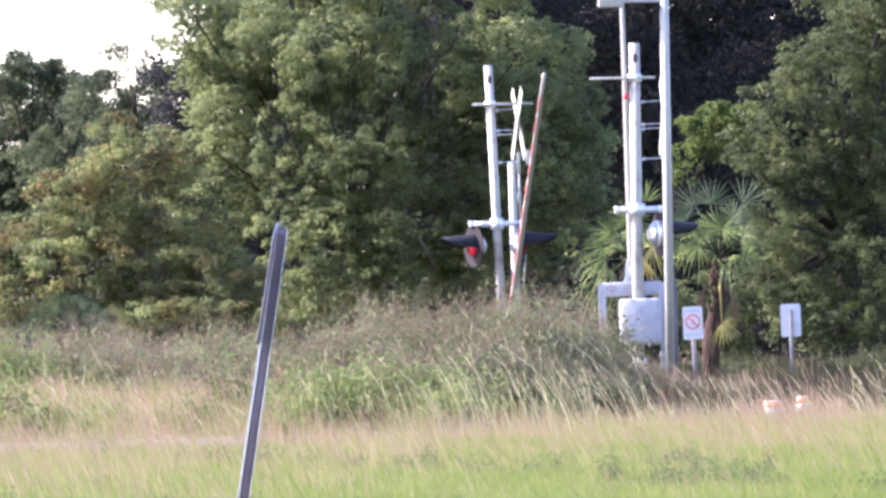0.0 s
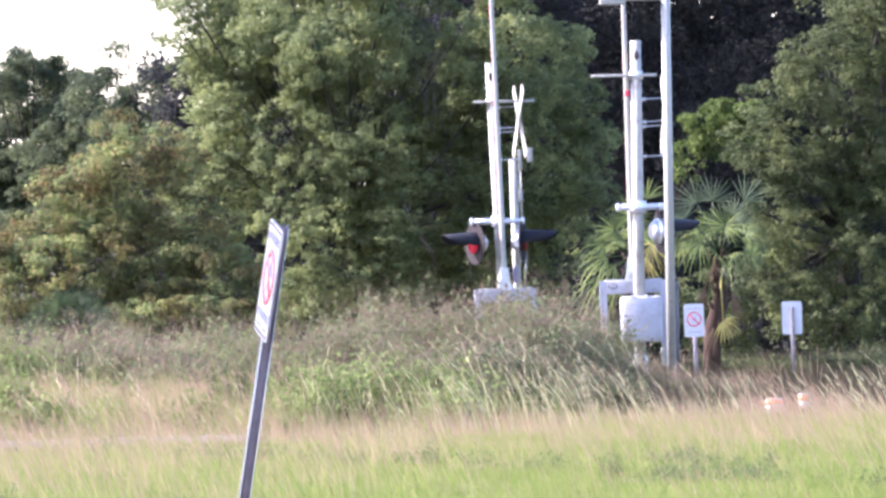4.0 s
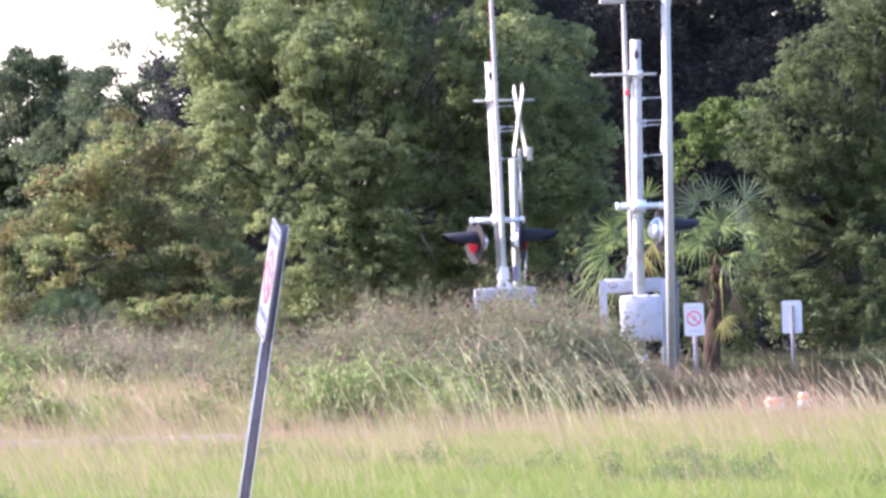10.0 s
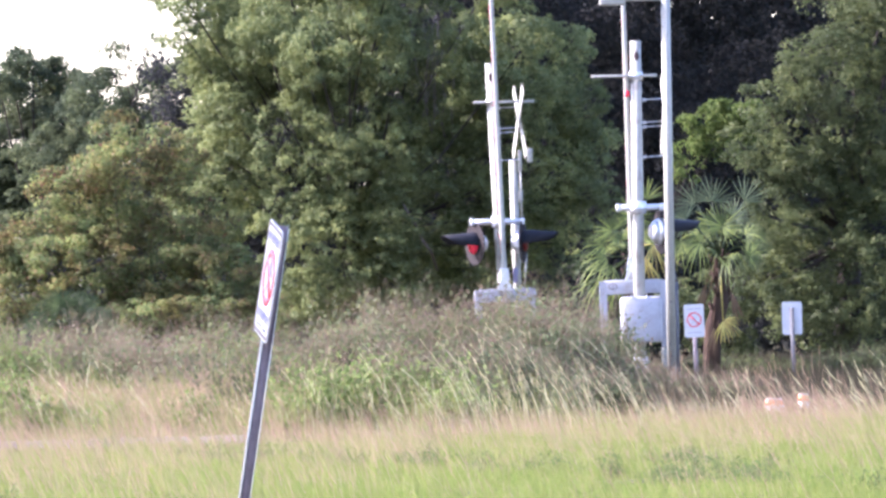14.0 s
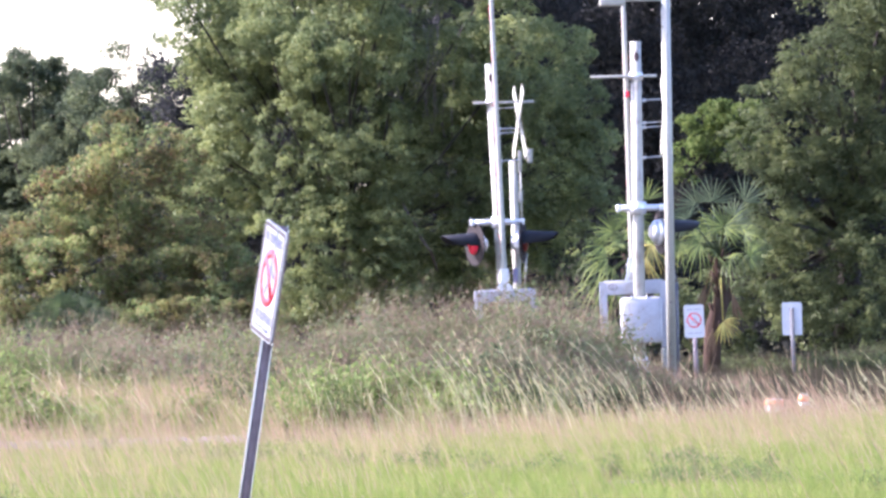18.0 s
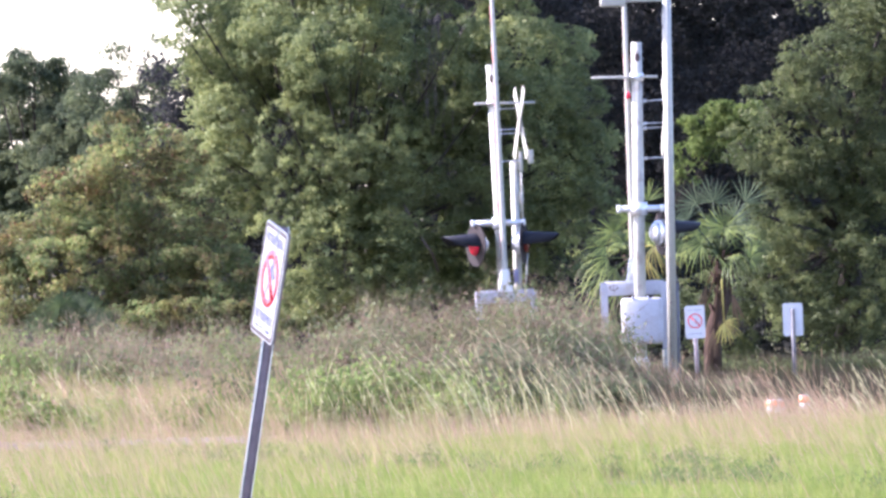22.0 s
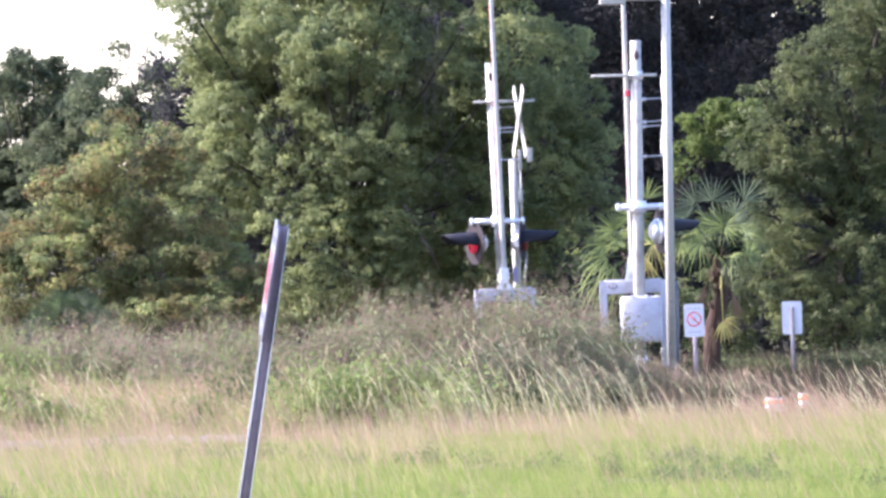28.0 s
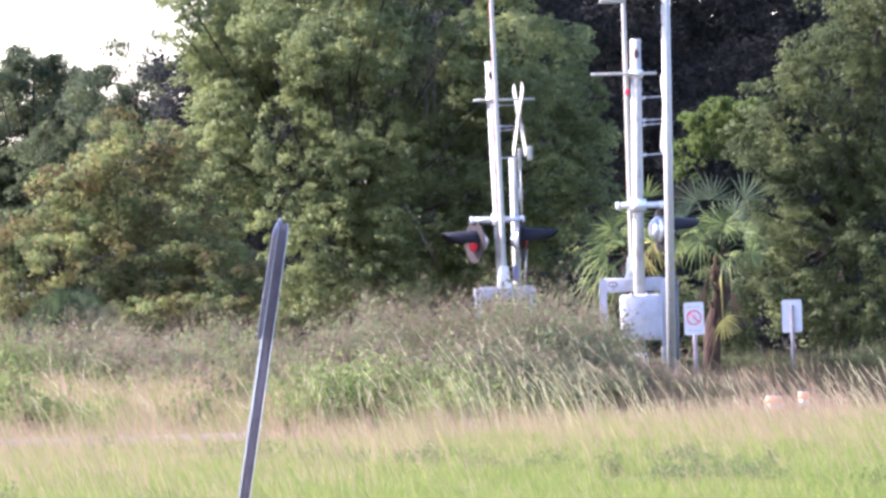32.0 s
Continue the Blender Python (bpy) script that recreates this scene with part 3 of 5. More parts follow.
def tall_pole():
    p = thing("steel_pole", (2.841, 114.0, 0.0), "tall plain white steel pole with a box on an arm", "pole")
    bm = bmesh.new()
    rod(bm, (0, 0, -0.05), (0.043, 0, 6.3), 0.059, 0.054, 28)
    part("shaft", bm, WHITE_PAINT, p, "white painted pole shaft")
    bm = bmesh.new()
    rod(bm, (0.070, 0.06, -0.05), (0.074, 0.06, 1.40), 0.034, 0.034, 16)
    rod(bm, (0.074, 0.06, 1.40), (0.050, 0.02, 1.52), 0.034, 0.020, 16)
    part("riser_pipe", bm, PALE_STEEL, p, "grey riser pipe beside the pole")
    bm = bmesh.new()
    rod(bm, (0.034, 0, 4.98), (-0.77, 0, 4.98), 0.035, 0.035, 12)
    part("side_arm", bm, GALVANISED, p)
    bm = bmesh.new()
    block(bm, (-0.635, 0, 5.03), (0.33, 0.22, 0.27), None, 0.02)
    part("equipment_box", bm, WHITE_PAINT, p, "white equipment box")
    bm = bmesh.new()
    rod(bm, (-0.01, -0.05, 4.9), (-0.09, -0.05, 4.75), 0.012, 0.012, 6)
    rod(bm, (-0.09, -0.05, 4.75), (-0.02, -0.05, 4.60), 0.012, 0.012, 6)
    part("cable", bm, BLACK_PAINT, p)
    for i, z in enumerate((0.15, 0.28, 0.33, 0.47, 0.62, 1.15)):
        bm = bmesh.new()
        rod(bm, (-0.02 + 0.02 * (i % 2), -0.052, z), (-0.02 + 0.02 * (i % 2), -0.066, z), 0.012, 0.012, 8)
        part("bolt", bm, POST_STEEL, p)


tall_pole()


# ---- no-trespassing signs ----
def sign_border(panel, w, h):
    bm = bmesh.new()
    rim = rounded(w - 0.012, h - 0.012, 0.025)
    inner = rounded(w - 0.042, h - 0.042, 0.016)
    a = [bm.verts.new((x, -0.0025, z)) for x, z in rim]
    b = [bm.verts.new((x, -0.0025, z)) for x, z in inner]
    for i in range(len(a)):
        bm.faces.new((a[i], a[(i + 1) % len(a)], b[(i + 1) % len(a)], b[i]))
    part("border", bm, SIGN_BLACK, panel, "thin dark red border line")


def sign_face(parent, w, h, share=0.85, figure=1.0, border=True, ink=SIGN_INK, band=0.025):
    """White plate with a red prohibition ring, a walking mark as bars and lettering; faces -y."""
    bm = bmesh.new()
    plate(bm, rounded(w, h, 0.03), -0.0015, 0.0015)
    panel = part("panel", bm, SIGN_WHITE, parent, "white metal sign panel with a red prohibition ring")
    if border:
        sign_border(panel, w, h)
    d = w * share
    bm = bmesh.new()
    ring(bm, 0, 0.014, d / 2 - band, d / 2, -0.0035, -0.0016)
    turn = Matrix.Rotation(radians(45), 3, "Y")
    block(bm, (0, -0.0030, 0.014), (d - 0.02, 0.0016, band * 0.96), turn)
    part("prohibition_ring", bm, SIGN_RED, panel, "red ring with a slash")
    for x, z, sx, sz, a in ((0.012, 0.055, 0.022, 0.022, 0), (0.008, 0.018, 0.026, 0.05, 12), (-0.012, -0.025, 0.016, 0.06, 30),
                            (0.022, -0.028, 0.016, 0.06, -25), (0.035, 0.022, 0.04, 0.012, 30), (-0.02, 0.02, 0.04, 0.012, -30)):
        bm = bmesh.new()
        block(bm, (x * 1.2 * figure, -0.0022, z * 1.2 * figure + 0.012), (sx * 1.3 * figure, 0.001, sz * 1.3 * figure), Matrix.Rotation(radians(a), 3, "Y"), 0.0)
        part("pictogram_bar", bm, ink, panel)
    return panel


def text_line(parent, words, z, size, width, material, name="lettering"):
    cu = bpy.data.curves.new(name, "FONT")
    cu.body, cu.size, cu.align_x, cu.extrude, cu.offset = words, size, "CENTER", 0.0004, 0.0012
    tmp = bpy.data.objects.new(name, cu)
    scene.collection.objects.link(tmp)
    bpy.context.view_layer.update()
    me = bpy.data.meshes.new_from_object(tmp.evaluated_get(bpy.context.evaluated_depsgraph_get()))
    bpy.data.objects.remove(tmp)
    wide = max(v.co.x for v in me.vertices) - min(v.co.x for v in me.vertices)
    me.transform(pose(0, -0.0026, z, 90, 0, 0) @ Matrix.Diagonal((width / wide, 1, 1, 1)))
    me.materials.clear()
    me.materials.append(material)
    ob = new(name, me)
    ob.parent = parent
    return ob


def small_bars(panel, w, z, widths, hgt, material):
    for x, ww in widths:
        bm = bmesh.new()
        block(bm, (x * w, -0.0024, z), (ww * w, 0.001, hgt))
        part("lettering_bar", bm, material, panel)


def channel_post(parent, length, label, lip=SUNLIT_LIP, k=1.0):
    bm = bmesh.new()
    plate(bm, [(-0.030 * k, -0.25), (0.030 * k, -0.25), (0.030 * k, length), (-0.030 * k, length)], -0.006, -0.002)
    for s in (-1, 1):
        block(bm, (s * 0.028 * k, 0.016, (length - 0.25) / 2), (0.004, 0.040, length + 0.25))
    post = part("post", bm, POST_STEEL, parent, label)
    for s in (-1, 1):
        bm = bmesh.new()
        block(bm, (s * 0.038 * k, 0.036, (length - 0.25) / 2), (0.020 * k, 0.004, length + 0.25))
        block(bm, (s * 0.033 * k, -0.004, (length - 0.25) / 2), (0.008 * k, 0.006, length + 0.25))
        part("flange", bm, lip, post, "thin steel flange")
    return post


def leaning_sign():
    s = thing("warning_sign", pose(-0.962, 35.97, 0.0, 10.3, 10.3, 0), "leaning steel post with a white and red no trespassing sign", "sign", "no trespassing signs")
    holder = channel_post(s, 1.85, "leaning dull steel channel post")
    holder.matrix_basis = pose(0.012, 0, 0, 0, -0.55, 0) @ pose(0, 0, 0, 0, 0, -86)
    panel = sign_face(s, 0.305, 0.450, 0.74, band=0.031)
    text_line(panel, "NO TRESPASSING", 0.150, 0.052, 0.225, SIGN_INK)
    text_line(panel, "NO TRASPASAR", -0.158, 0.052, 0.225, SIGN_INK)
    small_bars(panel, 0.278, -0.186, ((-0.3, 0.16), (-0.08, 0.2), (0.2, 0.25)), 0.012, SIGN_INK)
    bm = bmesh.new()
    plate(bm, rounded(0.303, 0.448, 0.03), 0.0020, 0.010)
    part("backing_board", bm, POST_STEEL, panel, "dark backing board")
    for z in (0.19, -0.19):
        bm = bmesh.new()
        rod(bm, (0, -0.006, z), (0, 0.02, z), 0.007, 0.007, 8)
        part("bolt", bm, GALVANISED, panel)
    return s, panel


leaning, leaning_panel = leaning_sign()


def small_sign(at, turn, label, back):
    s = thing("warning_sign", at, label, "sign", "no trespassing signs")
    post = channel_post(s, 0.98, "thin grey steel channel post", GREY_LIP, 0.62)
    panel = sign_face(s, 0.278, 0.457, 0.75, 0.6, border=False, ink=SIGN_FAINT, band=0.018)
    panel.matrix_basis = pose(0, -0.012, 0.83, 0, 0, 0)
    small_bars(panel, 0.278, 0.165, ((-0.2, 0.3), (0.18, 0.36)), 0.015, SIGN_FAINT)
    small_bars(panel, 0.278, -0.165, ((-0.22, 0.3), (0.16, 0.36)), 0.015, SIGN_FAINT)
    panel.data.materials[0] = SHEET_WHITE
    if back:
        post.matrix_basis = pose(0, 0.03, 0, 0, 0, 180)
        panel.data.materials[0] = SIGN_BACK
        for ob in (post, *post.children):
            ob.data.materials[0] = PALE_STEEL
    return s


small_sign(pose(3.49, 126.0, 0.0, 0, -1.6, 4), 0, "white and red no trespassing sign on a thin steel post", False)
small_sign(pose(4.850, 126.3, 0.0, 0, 0.6, 176), 0, "back of a grey metal sign on a steel post", True)


# ---- orange markers behind the grass ----
def marker(at, label, r, h):
    c = thing("traffic_drum", at, label, "traffic drum", "orange traffic drums")
    for i, (z0, z1) in enumerate(((0.22, 0.62), (0.62, 1.0))):
        bm = bmesh.new()
        rod(bm, (0, 0, z0 * h), (0, 0, z1 * h), r * (1 - 0.05 * i), r * (0.95 - 0.05 * i), 20)
        part("band", bm, (DRUM_WHITE, ORANGE)[i], c)
    bm = bmesh.new()
    rod(bm, (0, 0, h), (0, 0, h + 0.012), r * 0.86, r * 0.80, 20)
    part("lid", bm, DRUM_WHITE, c)
    bm = bmesh.new()
    rod(bm, (0, 0, -0.03), (0, 0, 0.22 * h), r * 1.35, r * 1.25, 20)
    part("base_ring", bm, BLACK_PAINT, c)


marker((3.45, 95.5, 0.0), "squat orange and white traffic drum half hidden by grass", 0.105, 0.165)
marker((3.82, 97.0, 0.0), "smaller orange traffic drum half hidden by grass", 0.062, 0.185)


# ---- trees ----
# lobes of the big oak: x, y, z and radius
OAK_CROWN = [(-3.35, 141.34, 4.16, 0.55), (-3.4, 142.63, 4.87, 0.53), (-3.21, 142.47, 5.44, 0.53), (-3.5, 141.56, 3.55, 0.53), (-3.04, 141.99, 5.84, 0.62), (-2.95, 141.91, 4.87, 1.05), (-3.46, 142.27, 3.01, 1.06), (-1.9, 142.52, 5.37, 1.42), (-1.59, 141.27, 3.59, 1.51), (-1.98, 141.15, 2.0, 1.06), (-0.14, 142.6, 4.79, 1.33), (-0.36, 141.88, 3.03, 1.33), (0.14, 142.47, 1.86, 0.97), (1.1, 141.1, 4.76, 1.15), (1.24, 141.9, 3.17, 1.15), (1.56, 142.4, 2.0, 0.97)]
OAK_FLANK = [(-2.4, 141.51, 6.53, 0.66), (-1.34, 142.8, 6.59, 0.75), (-0.1, 142.72, 6.48, 0.75), (0.96, 141.16, 6.27, 0.75), (-0.84, 141.15, 1.44, 0.8), (-2.71, 142.07, 1.14, 0.53), (-1.48, 142.79, 0.93, 0.53), (-3.62, 141.86, 4.88, 0.55), (-3.86, 141.3, 5.85, 0.46), (-3.9, 141.4, 5.3, 0.36), (-1.29, 141.5, 1.19, 0.49), (0.32, 141.89, 3.94, 0.71), (-2.7, 140.49, 5.43, 0.62), (-1.91, 139.82, 5.06, 0.58), (2.06, 142.32, 4.25, 0.62), (-1.1, 140.4, 5.5, 0.5), (-0.75, 140.5, 6.1, 0.48), (-1.35, 140.4, 6.0, 0.45), (-0.55, 140.5, 5.2, 0.36), (-0.85, 140.4, 4.75, 0.42)]
OAK_INNER = [(2.31, 142.29, 3.54, 0.51), (1.99, 142.73, 5.05, 0.53), (2.33, 142.12, 2.78, 0.44), (-0.82, 140.84, 2.37, 0.49), (-1.27, 142.31, 2.16, 0.4), (-2.14, 141.6, 1.08, 0.44), (-3.7, 142.23, 3.68, 0.37), (-2.47, 143.15, 5.78, 0.49), (-0.96, 141.92, 5.61, 0.51), (-2.71, 142.4, 5.03, 0.37), (-0.66, 143.0, 5.34, 0.35)]
oak, oak_crowns = tree("oak_tree", "large dense green oak at the edge of the wood", (-1.32, 142.0, 0.0), 0.24, 2.2,
                       OAK_CROWN + OAK_FLANK + OAK_INNER, 0.115, 62, 0.054, OAK_LEAF, 11, groups=4, thin=0.08, close=1.1)
left_tree, left_crowns = tree("oak_tree", "dark green tree standing farther back against the sky", (-7.43, 168.0, 0.0), 0.2, 2.4,
                              [(-7.68, 168.91, 4.93, 0.73), (-7.1, 168.9, 4.81, 0.68), (-6.59, 167.11, 4.43, 0.68), (-6.21, 167.17, 4.63, 0.52), (-7.97, 168.67, 3.79, 1.1), (-6.61, 168.47, 3.33, 0.89), (-8.5, 168.34, 3.27, 0.84), (-7.26, 167.62, 2.51, 1.05), (-6.11, 168.21, 2.59, 0.94), (-5.65, 168.21, 4.25, 0.58), (-5.88, 168.16, 3.42, 0.84), (-7.02, 167.32, 3.97, 0.79), (-7.92, 167.86, 5.46, 0.25), (-7.5, 167.79, 5.64, 0.23), (-7.69, 168.45, 5.77, 0.19), (-7.17, 168.99, 5.49, 0.25), (-6.78, 168.9, 5.27, 0.25), (-6.41, 168.09, 5.2, 0.25), (-6.04, 167.89, 5.31, 0.21), (-8.14, 167.54, 5.26, 0.42)], 0.22, 190, 0.070, FAR_LEAF, 12, thin=0.10)
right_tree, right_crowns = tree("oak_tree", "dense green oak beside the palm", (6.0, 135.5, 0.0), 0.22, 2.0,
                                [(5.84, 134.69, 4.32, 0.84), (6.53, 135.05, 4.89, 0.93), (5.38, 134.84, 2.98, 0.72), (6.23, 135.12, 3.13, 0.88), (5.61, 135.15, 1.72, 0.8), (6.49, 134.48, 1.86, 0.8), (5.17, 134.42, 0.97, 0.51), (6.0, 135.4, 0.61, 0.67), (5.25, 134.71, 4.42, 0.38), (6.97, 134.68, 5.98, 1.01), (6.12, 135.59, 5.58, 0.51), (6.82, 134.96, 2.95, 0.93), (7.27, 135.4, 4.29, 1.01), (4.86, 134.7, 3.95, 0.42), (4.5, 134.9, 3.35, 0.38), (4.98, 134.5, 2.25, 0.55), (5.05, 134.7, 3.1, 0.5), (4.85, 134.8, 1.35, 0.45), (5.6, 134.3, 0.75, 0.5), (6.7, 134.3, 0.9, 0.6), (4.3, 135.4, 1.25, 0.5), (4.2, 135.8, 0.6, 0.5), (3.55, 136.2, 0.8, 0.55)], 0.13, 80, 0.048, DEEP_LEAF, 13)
sparse_tree, sparse_crowns = tree("young_tree", "thin young tree with sparse leaves against the sky", (-4.35, 150.0, 0.0), 0.06, 2.6,
                                  [(-5.3, 149.84, 5.35, 0.15), (-5.95, 149.9, 4.7, 0.32), (-5.55, 149.8, 4.35, 0.30), (-6.2, 150.0, 4.3, 0.3), (-4.9, 149.8, 4.55, 0.36), (-4.5, 149.7, 4.4, 0.40), (-5.2, 149.8, 4.1, 0.40), (-5.65, 149.9, 3.95, 0.42), (-4.75, 149.8, 5.0, 0.24), (-4.87, 149.76, 5.28, 0.22), (-5.11, 149.94, 4.49, 0.24), (-5.72, 149.79, 4.83, 0.21), (-4.65, 149.74, 4.8, 0.32), (-4.58, 149.94, 5.55, 0.22), (-4.5, 150.1, 4.95, 0.42), (-4.62, 150.2, 4.5, 0.5), (-5.0, 150.2, 4.3, 0.45), (-4.35, 150.2, 4.1, 0.5), (-4.85, 150.3, 3.8, 0.5), (-5.25, 150.2, 3.75, 0.45), (-5.6, 150.2, 4.15, 0.34)], 0.20, 75, 0.066, FAR_LEAF, 14, groups=1, close=0)
vines, vine_crowns = tree("shrub", "broad shrubs overgrown with yellow-green vines", (-4.71, 135.0, 0.0), 0.03, 0.9,
                          [(-3.88, 135.12, 1.32, 0.44), (-6.48, 135.24, 2.01, 0.42), (-6.09, 135.3, 2.34, 0.67), (-5.4, 135.44, 2.83, 0.51), (-5.21, 135.24, 2.32, 0.46), (-4.81, 135.42, 1.38, 0.42), (-5.68, 134.53, 1.82, 0.51), (-4.88, 134.97, 3.4, 0.63), (-4.48, 135.44, 2.59, 0.59), (-3.69, 135.15, 2.11, 0.63), (-4.04, 135.4, 3.3, 0.59), (-5.09, 134.61, 1.85, 0.52), (-6.11, 134.97, 1.5, 0.59), (-3.24, 134.75, 1.59, 0.63), (-6.46, 135.04, 1.0, 0.38), (-2.92, 135.07, 1.12, 0.46), (-4.1, 134.51, 1.11, 0.51), (-5.62, 134.72, 1.06, 0.42), (-4.77, 134.78, 1.04, 0.42), (-4.71, 135.42, 1.72, 0.4), (-3.84, 135.27, 1.44, 0.38)] + [(-5.3 + 0.56 * i, 133.35 + 0.06 * i, 0.86 + 0.08 * (i % 2), 0.35) for i in range(6)], 0.17, 170, 0.052, VINE_LEAF, 15, groups=3, category="shrub")
bright, bright_crowns = tree("shrub", "bright yellow-green leafy branches before dark woods", (3.47, 138.0, 0.0), 0.06, 2.4,
                             [(3.7, 138.18, 3.32, 0.27), (3.84, 138.19, 3.62, 0.30), (4.1, 137.99, 3.7, 0.34), (4.36, 137.86, 3.77, 0.34), (4.58, 137.7, 3.9, 0.34), (4.8, 138.1, 4.02, 0.30), (4.04, 137.98, 3.27, 0.24), (4.48, 138.16, 3.38, 0.27), (3.65, 137.92, 2.98, 0.22), (4.7, 138.16, 3.55, 0.24)], 0.11, 60, 0.055, BRIGHT_LEAF, 16, groups=1, category="shrub")


# unseen tree, added out of view to block the sun from the sign
unseen_tree, unseen_crowns = tree("oak_tree", "unseen leafy tree added to shade the leaning sign", (-7.9, 36.8, 0.0), 0.16, 3.2,
                                      [(-7.7, 36.6, 5.8, 1.5), (-8.3, 37.0, 5.0, 1.3), (-7.2, 36.4, 4.9, 1.2), (-7.7, 36.7, 7.0, 1.2), (-8.5, 37.0, 6.4, 1.2)], 0.34, 60, 0.12, DEEP_LEAF, 17, groups=1)


def bare_branches(t, base, at, spread, count, seed, material, thick=0.022):
    """Leafless grey branches that stand out of a crown."""
    rng = np.random.default_rng(seed)
    o = Vector(base)
    for i in range(count):
        bm = bmesh.new()
        a = Vector(at) - o + Vector((rng.uniform(-0.3, 0.3), rng.uniform(-0.1, 0.1), 0))
        d = Vector((rng.uniform(-0.45, 0.45) * spread, rng.uniform(-0.2, 0.1), 1)).normalized()
        pts = [a]
        for k in range(5):
            pts.append(pts[-1] + d * rng.uniform(0.25, 0.5) + Vector((rng.uniform(-0.1, 0.1), 0, 0)))
            if k > 0:
                q = pts[-1]
                rod(bm, q, q + (d + Vector((rng.uniform(-0.9, 0.9), rng.uniform(-0.3, 0.3), 0.2))) * rng.uniform(0.2, 0.45), thick * 0.45, thick * 0.15, 6)
        limb(bm, pts, thick, thick * 0.3)
        part("dead_branch", bm, material, t, "leafless grey branch")


bare_branches(oak, (-1.32, 142.0, 0.0), (-0.10, 141.5, 3.7), 0.5, 8, 81, DEADWOOD, 0.009)
bm_limb = bmesh.new()
limb(bm_limb, [Vector(q) - Vector((-1.32, 142.0, 0.0)) for q in ((-0.62, 141.1, 2.72), (-0.58, 140.75, 2.62), (-0.41, 140.85, 2.33), (-0.33, 140.65, 2.12), (-0.18, 140.85, 1.90), (-0.10, 141.2, 1.62))], 0.010, 0.022)
part("bare_limb", bm_limb, PALE_BARK, oak, "pale bare limb")
bare_branches(sparse_tree, (-4.35, 150.0, 0.0), (-5.0, 149.6, 3.7), 1.4, 5, 83, BARK, 0.016)


def woods():
    """The wood behind, its shade put into the leaf colour, thick enough to close the view."""
    rng = np.random.default_rng(20)
    near, back, last = [], [], []
    for i in range(90):
        last.append((rng.uniform(0.2, 16), 182 + rng.uniform(-2, 2), rng.uniform(0.5, 13), rng.uniform(1.6, 2.2)))
    for i in range(60):
        near.append((rng.uniform(0.3, 8.5), 152 + rng.uniform(-2, 2), rng.uniform(0.6, 8.5), rng.uniform(1.0, 1.5)))
    for i in range(110):
        x, z = rng.uniform(-3.4, 14), rng.uniform(0.3, 12.5)
        back.append((x, 162 + rng.uniform(-3, 3) - 0.4 * max(0.0, z - 7), z, rng.uniform(1.2, 1.9)))
    for i in range(40):
        back.append((rng.uniform(-16, 14), 168 + rng.uniform(-2, 2), rng.uniform(0.3, 1.6), rng.uniform(1.0, 1.5)))
    for i in range(50):
        back.append((rng.uniform(-16, -2), 176 + rng.uniform(-2, 2), rng.uniform(0.3, 3.6), rng.uniform(1.0, 1.5)))
    for i in range(26):
        back.append((rng.uniform(-5.9, -3.4), 174 + rng.uniform(-1, 1), rng.uniform(0.5, 3.9), rng.uniform(0.8, 1.1)))
    # dark-coloured leaves fill the gaps behind the oak as painted shade
    inner = np.random.default_rng(23)
    for i in range(26):
        near.append((inner.uniform(-3.45, -2.2), 149.5 + inner.uniform(-0.8, 0.8), 1.5 + 6.6 * (i + 0.5) / 26, inner.uniform(0.55, 0.75)))
    for i in range(44):
        near.append((-3.0 + 5.2 * ((i * 0.618) % 1.0), 148.5 + inner.uniform(-1, 1), 0.6 + 7.8 * (i + 0.5) / 44, inner.uniform(0.8, 1.05)))
    for i in range(13):
        near.append((-4.5 + 1.2 * ((i * 0.618) % 1.0), 148.0, 2.2 + 0.2 * i, 0.78))
    for i in range(10):
        near.append((-2.8 + 2.2 * ((i * 0.618) % 1.0), 146.4, 3.2 + 0.3 * i, 0.8))
    for i in range(50):
        back.append((-14 + 28 * (i + 0.5) / 50, 160 + inner.uniform(-1, 1), inner.uniform(0.2, 0.8), inner.uniform(0.8, 1.1)))
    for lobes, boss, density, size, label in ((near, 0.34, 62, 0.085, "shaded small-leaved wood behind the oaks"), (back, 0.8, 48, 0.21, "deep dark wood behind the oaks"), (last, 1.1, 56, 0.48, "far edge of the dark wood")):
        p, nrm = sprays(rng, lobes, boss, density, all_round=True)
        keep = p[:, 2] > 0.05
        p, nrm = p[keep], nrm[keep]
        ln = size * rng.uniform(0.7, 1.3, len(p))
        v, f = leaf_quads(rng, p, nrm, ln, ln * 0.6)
        ob = new("woods", mesh_of("woods", v, f, SHADE_LEAF))
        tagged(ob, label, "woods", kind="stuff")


woods()


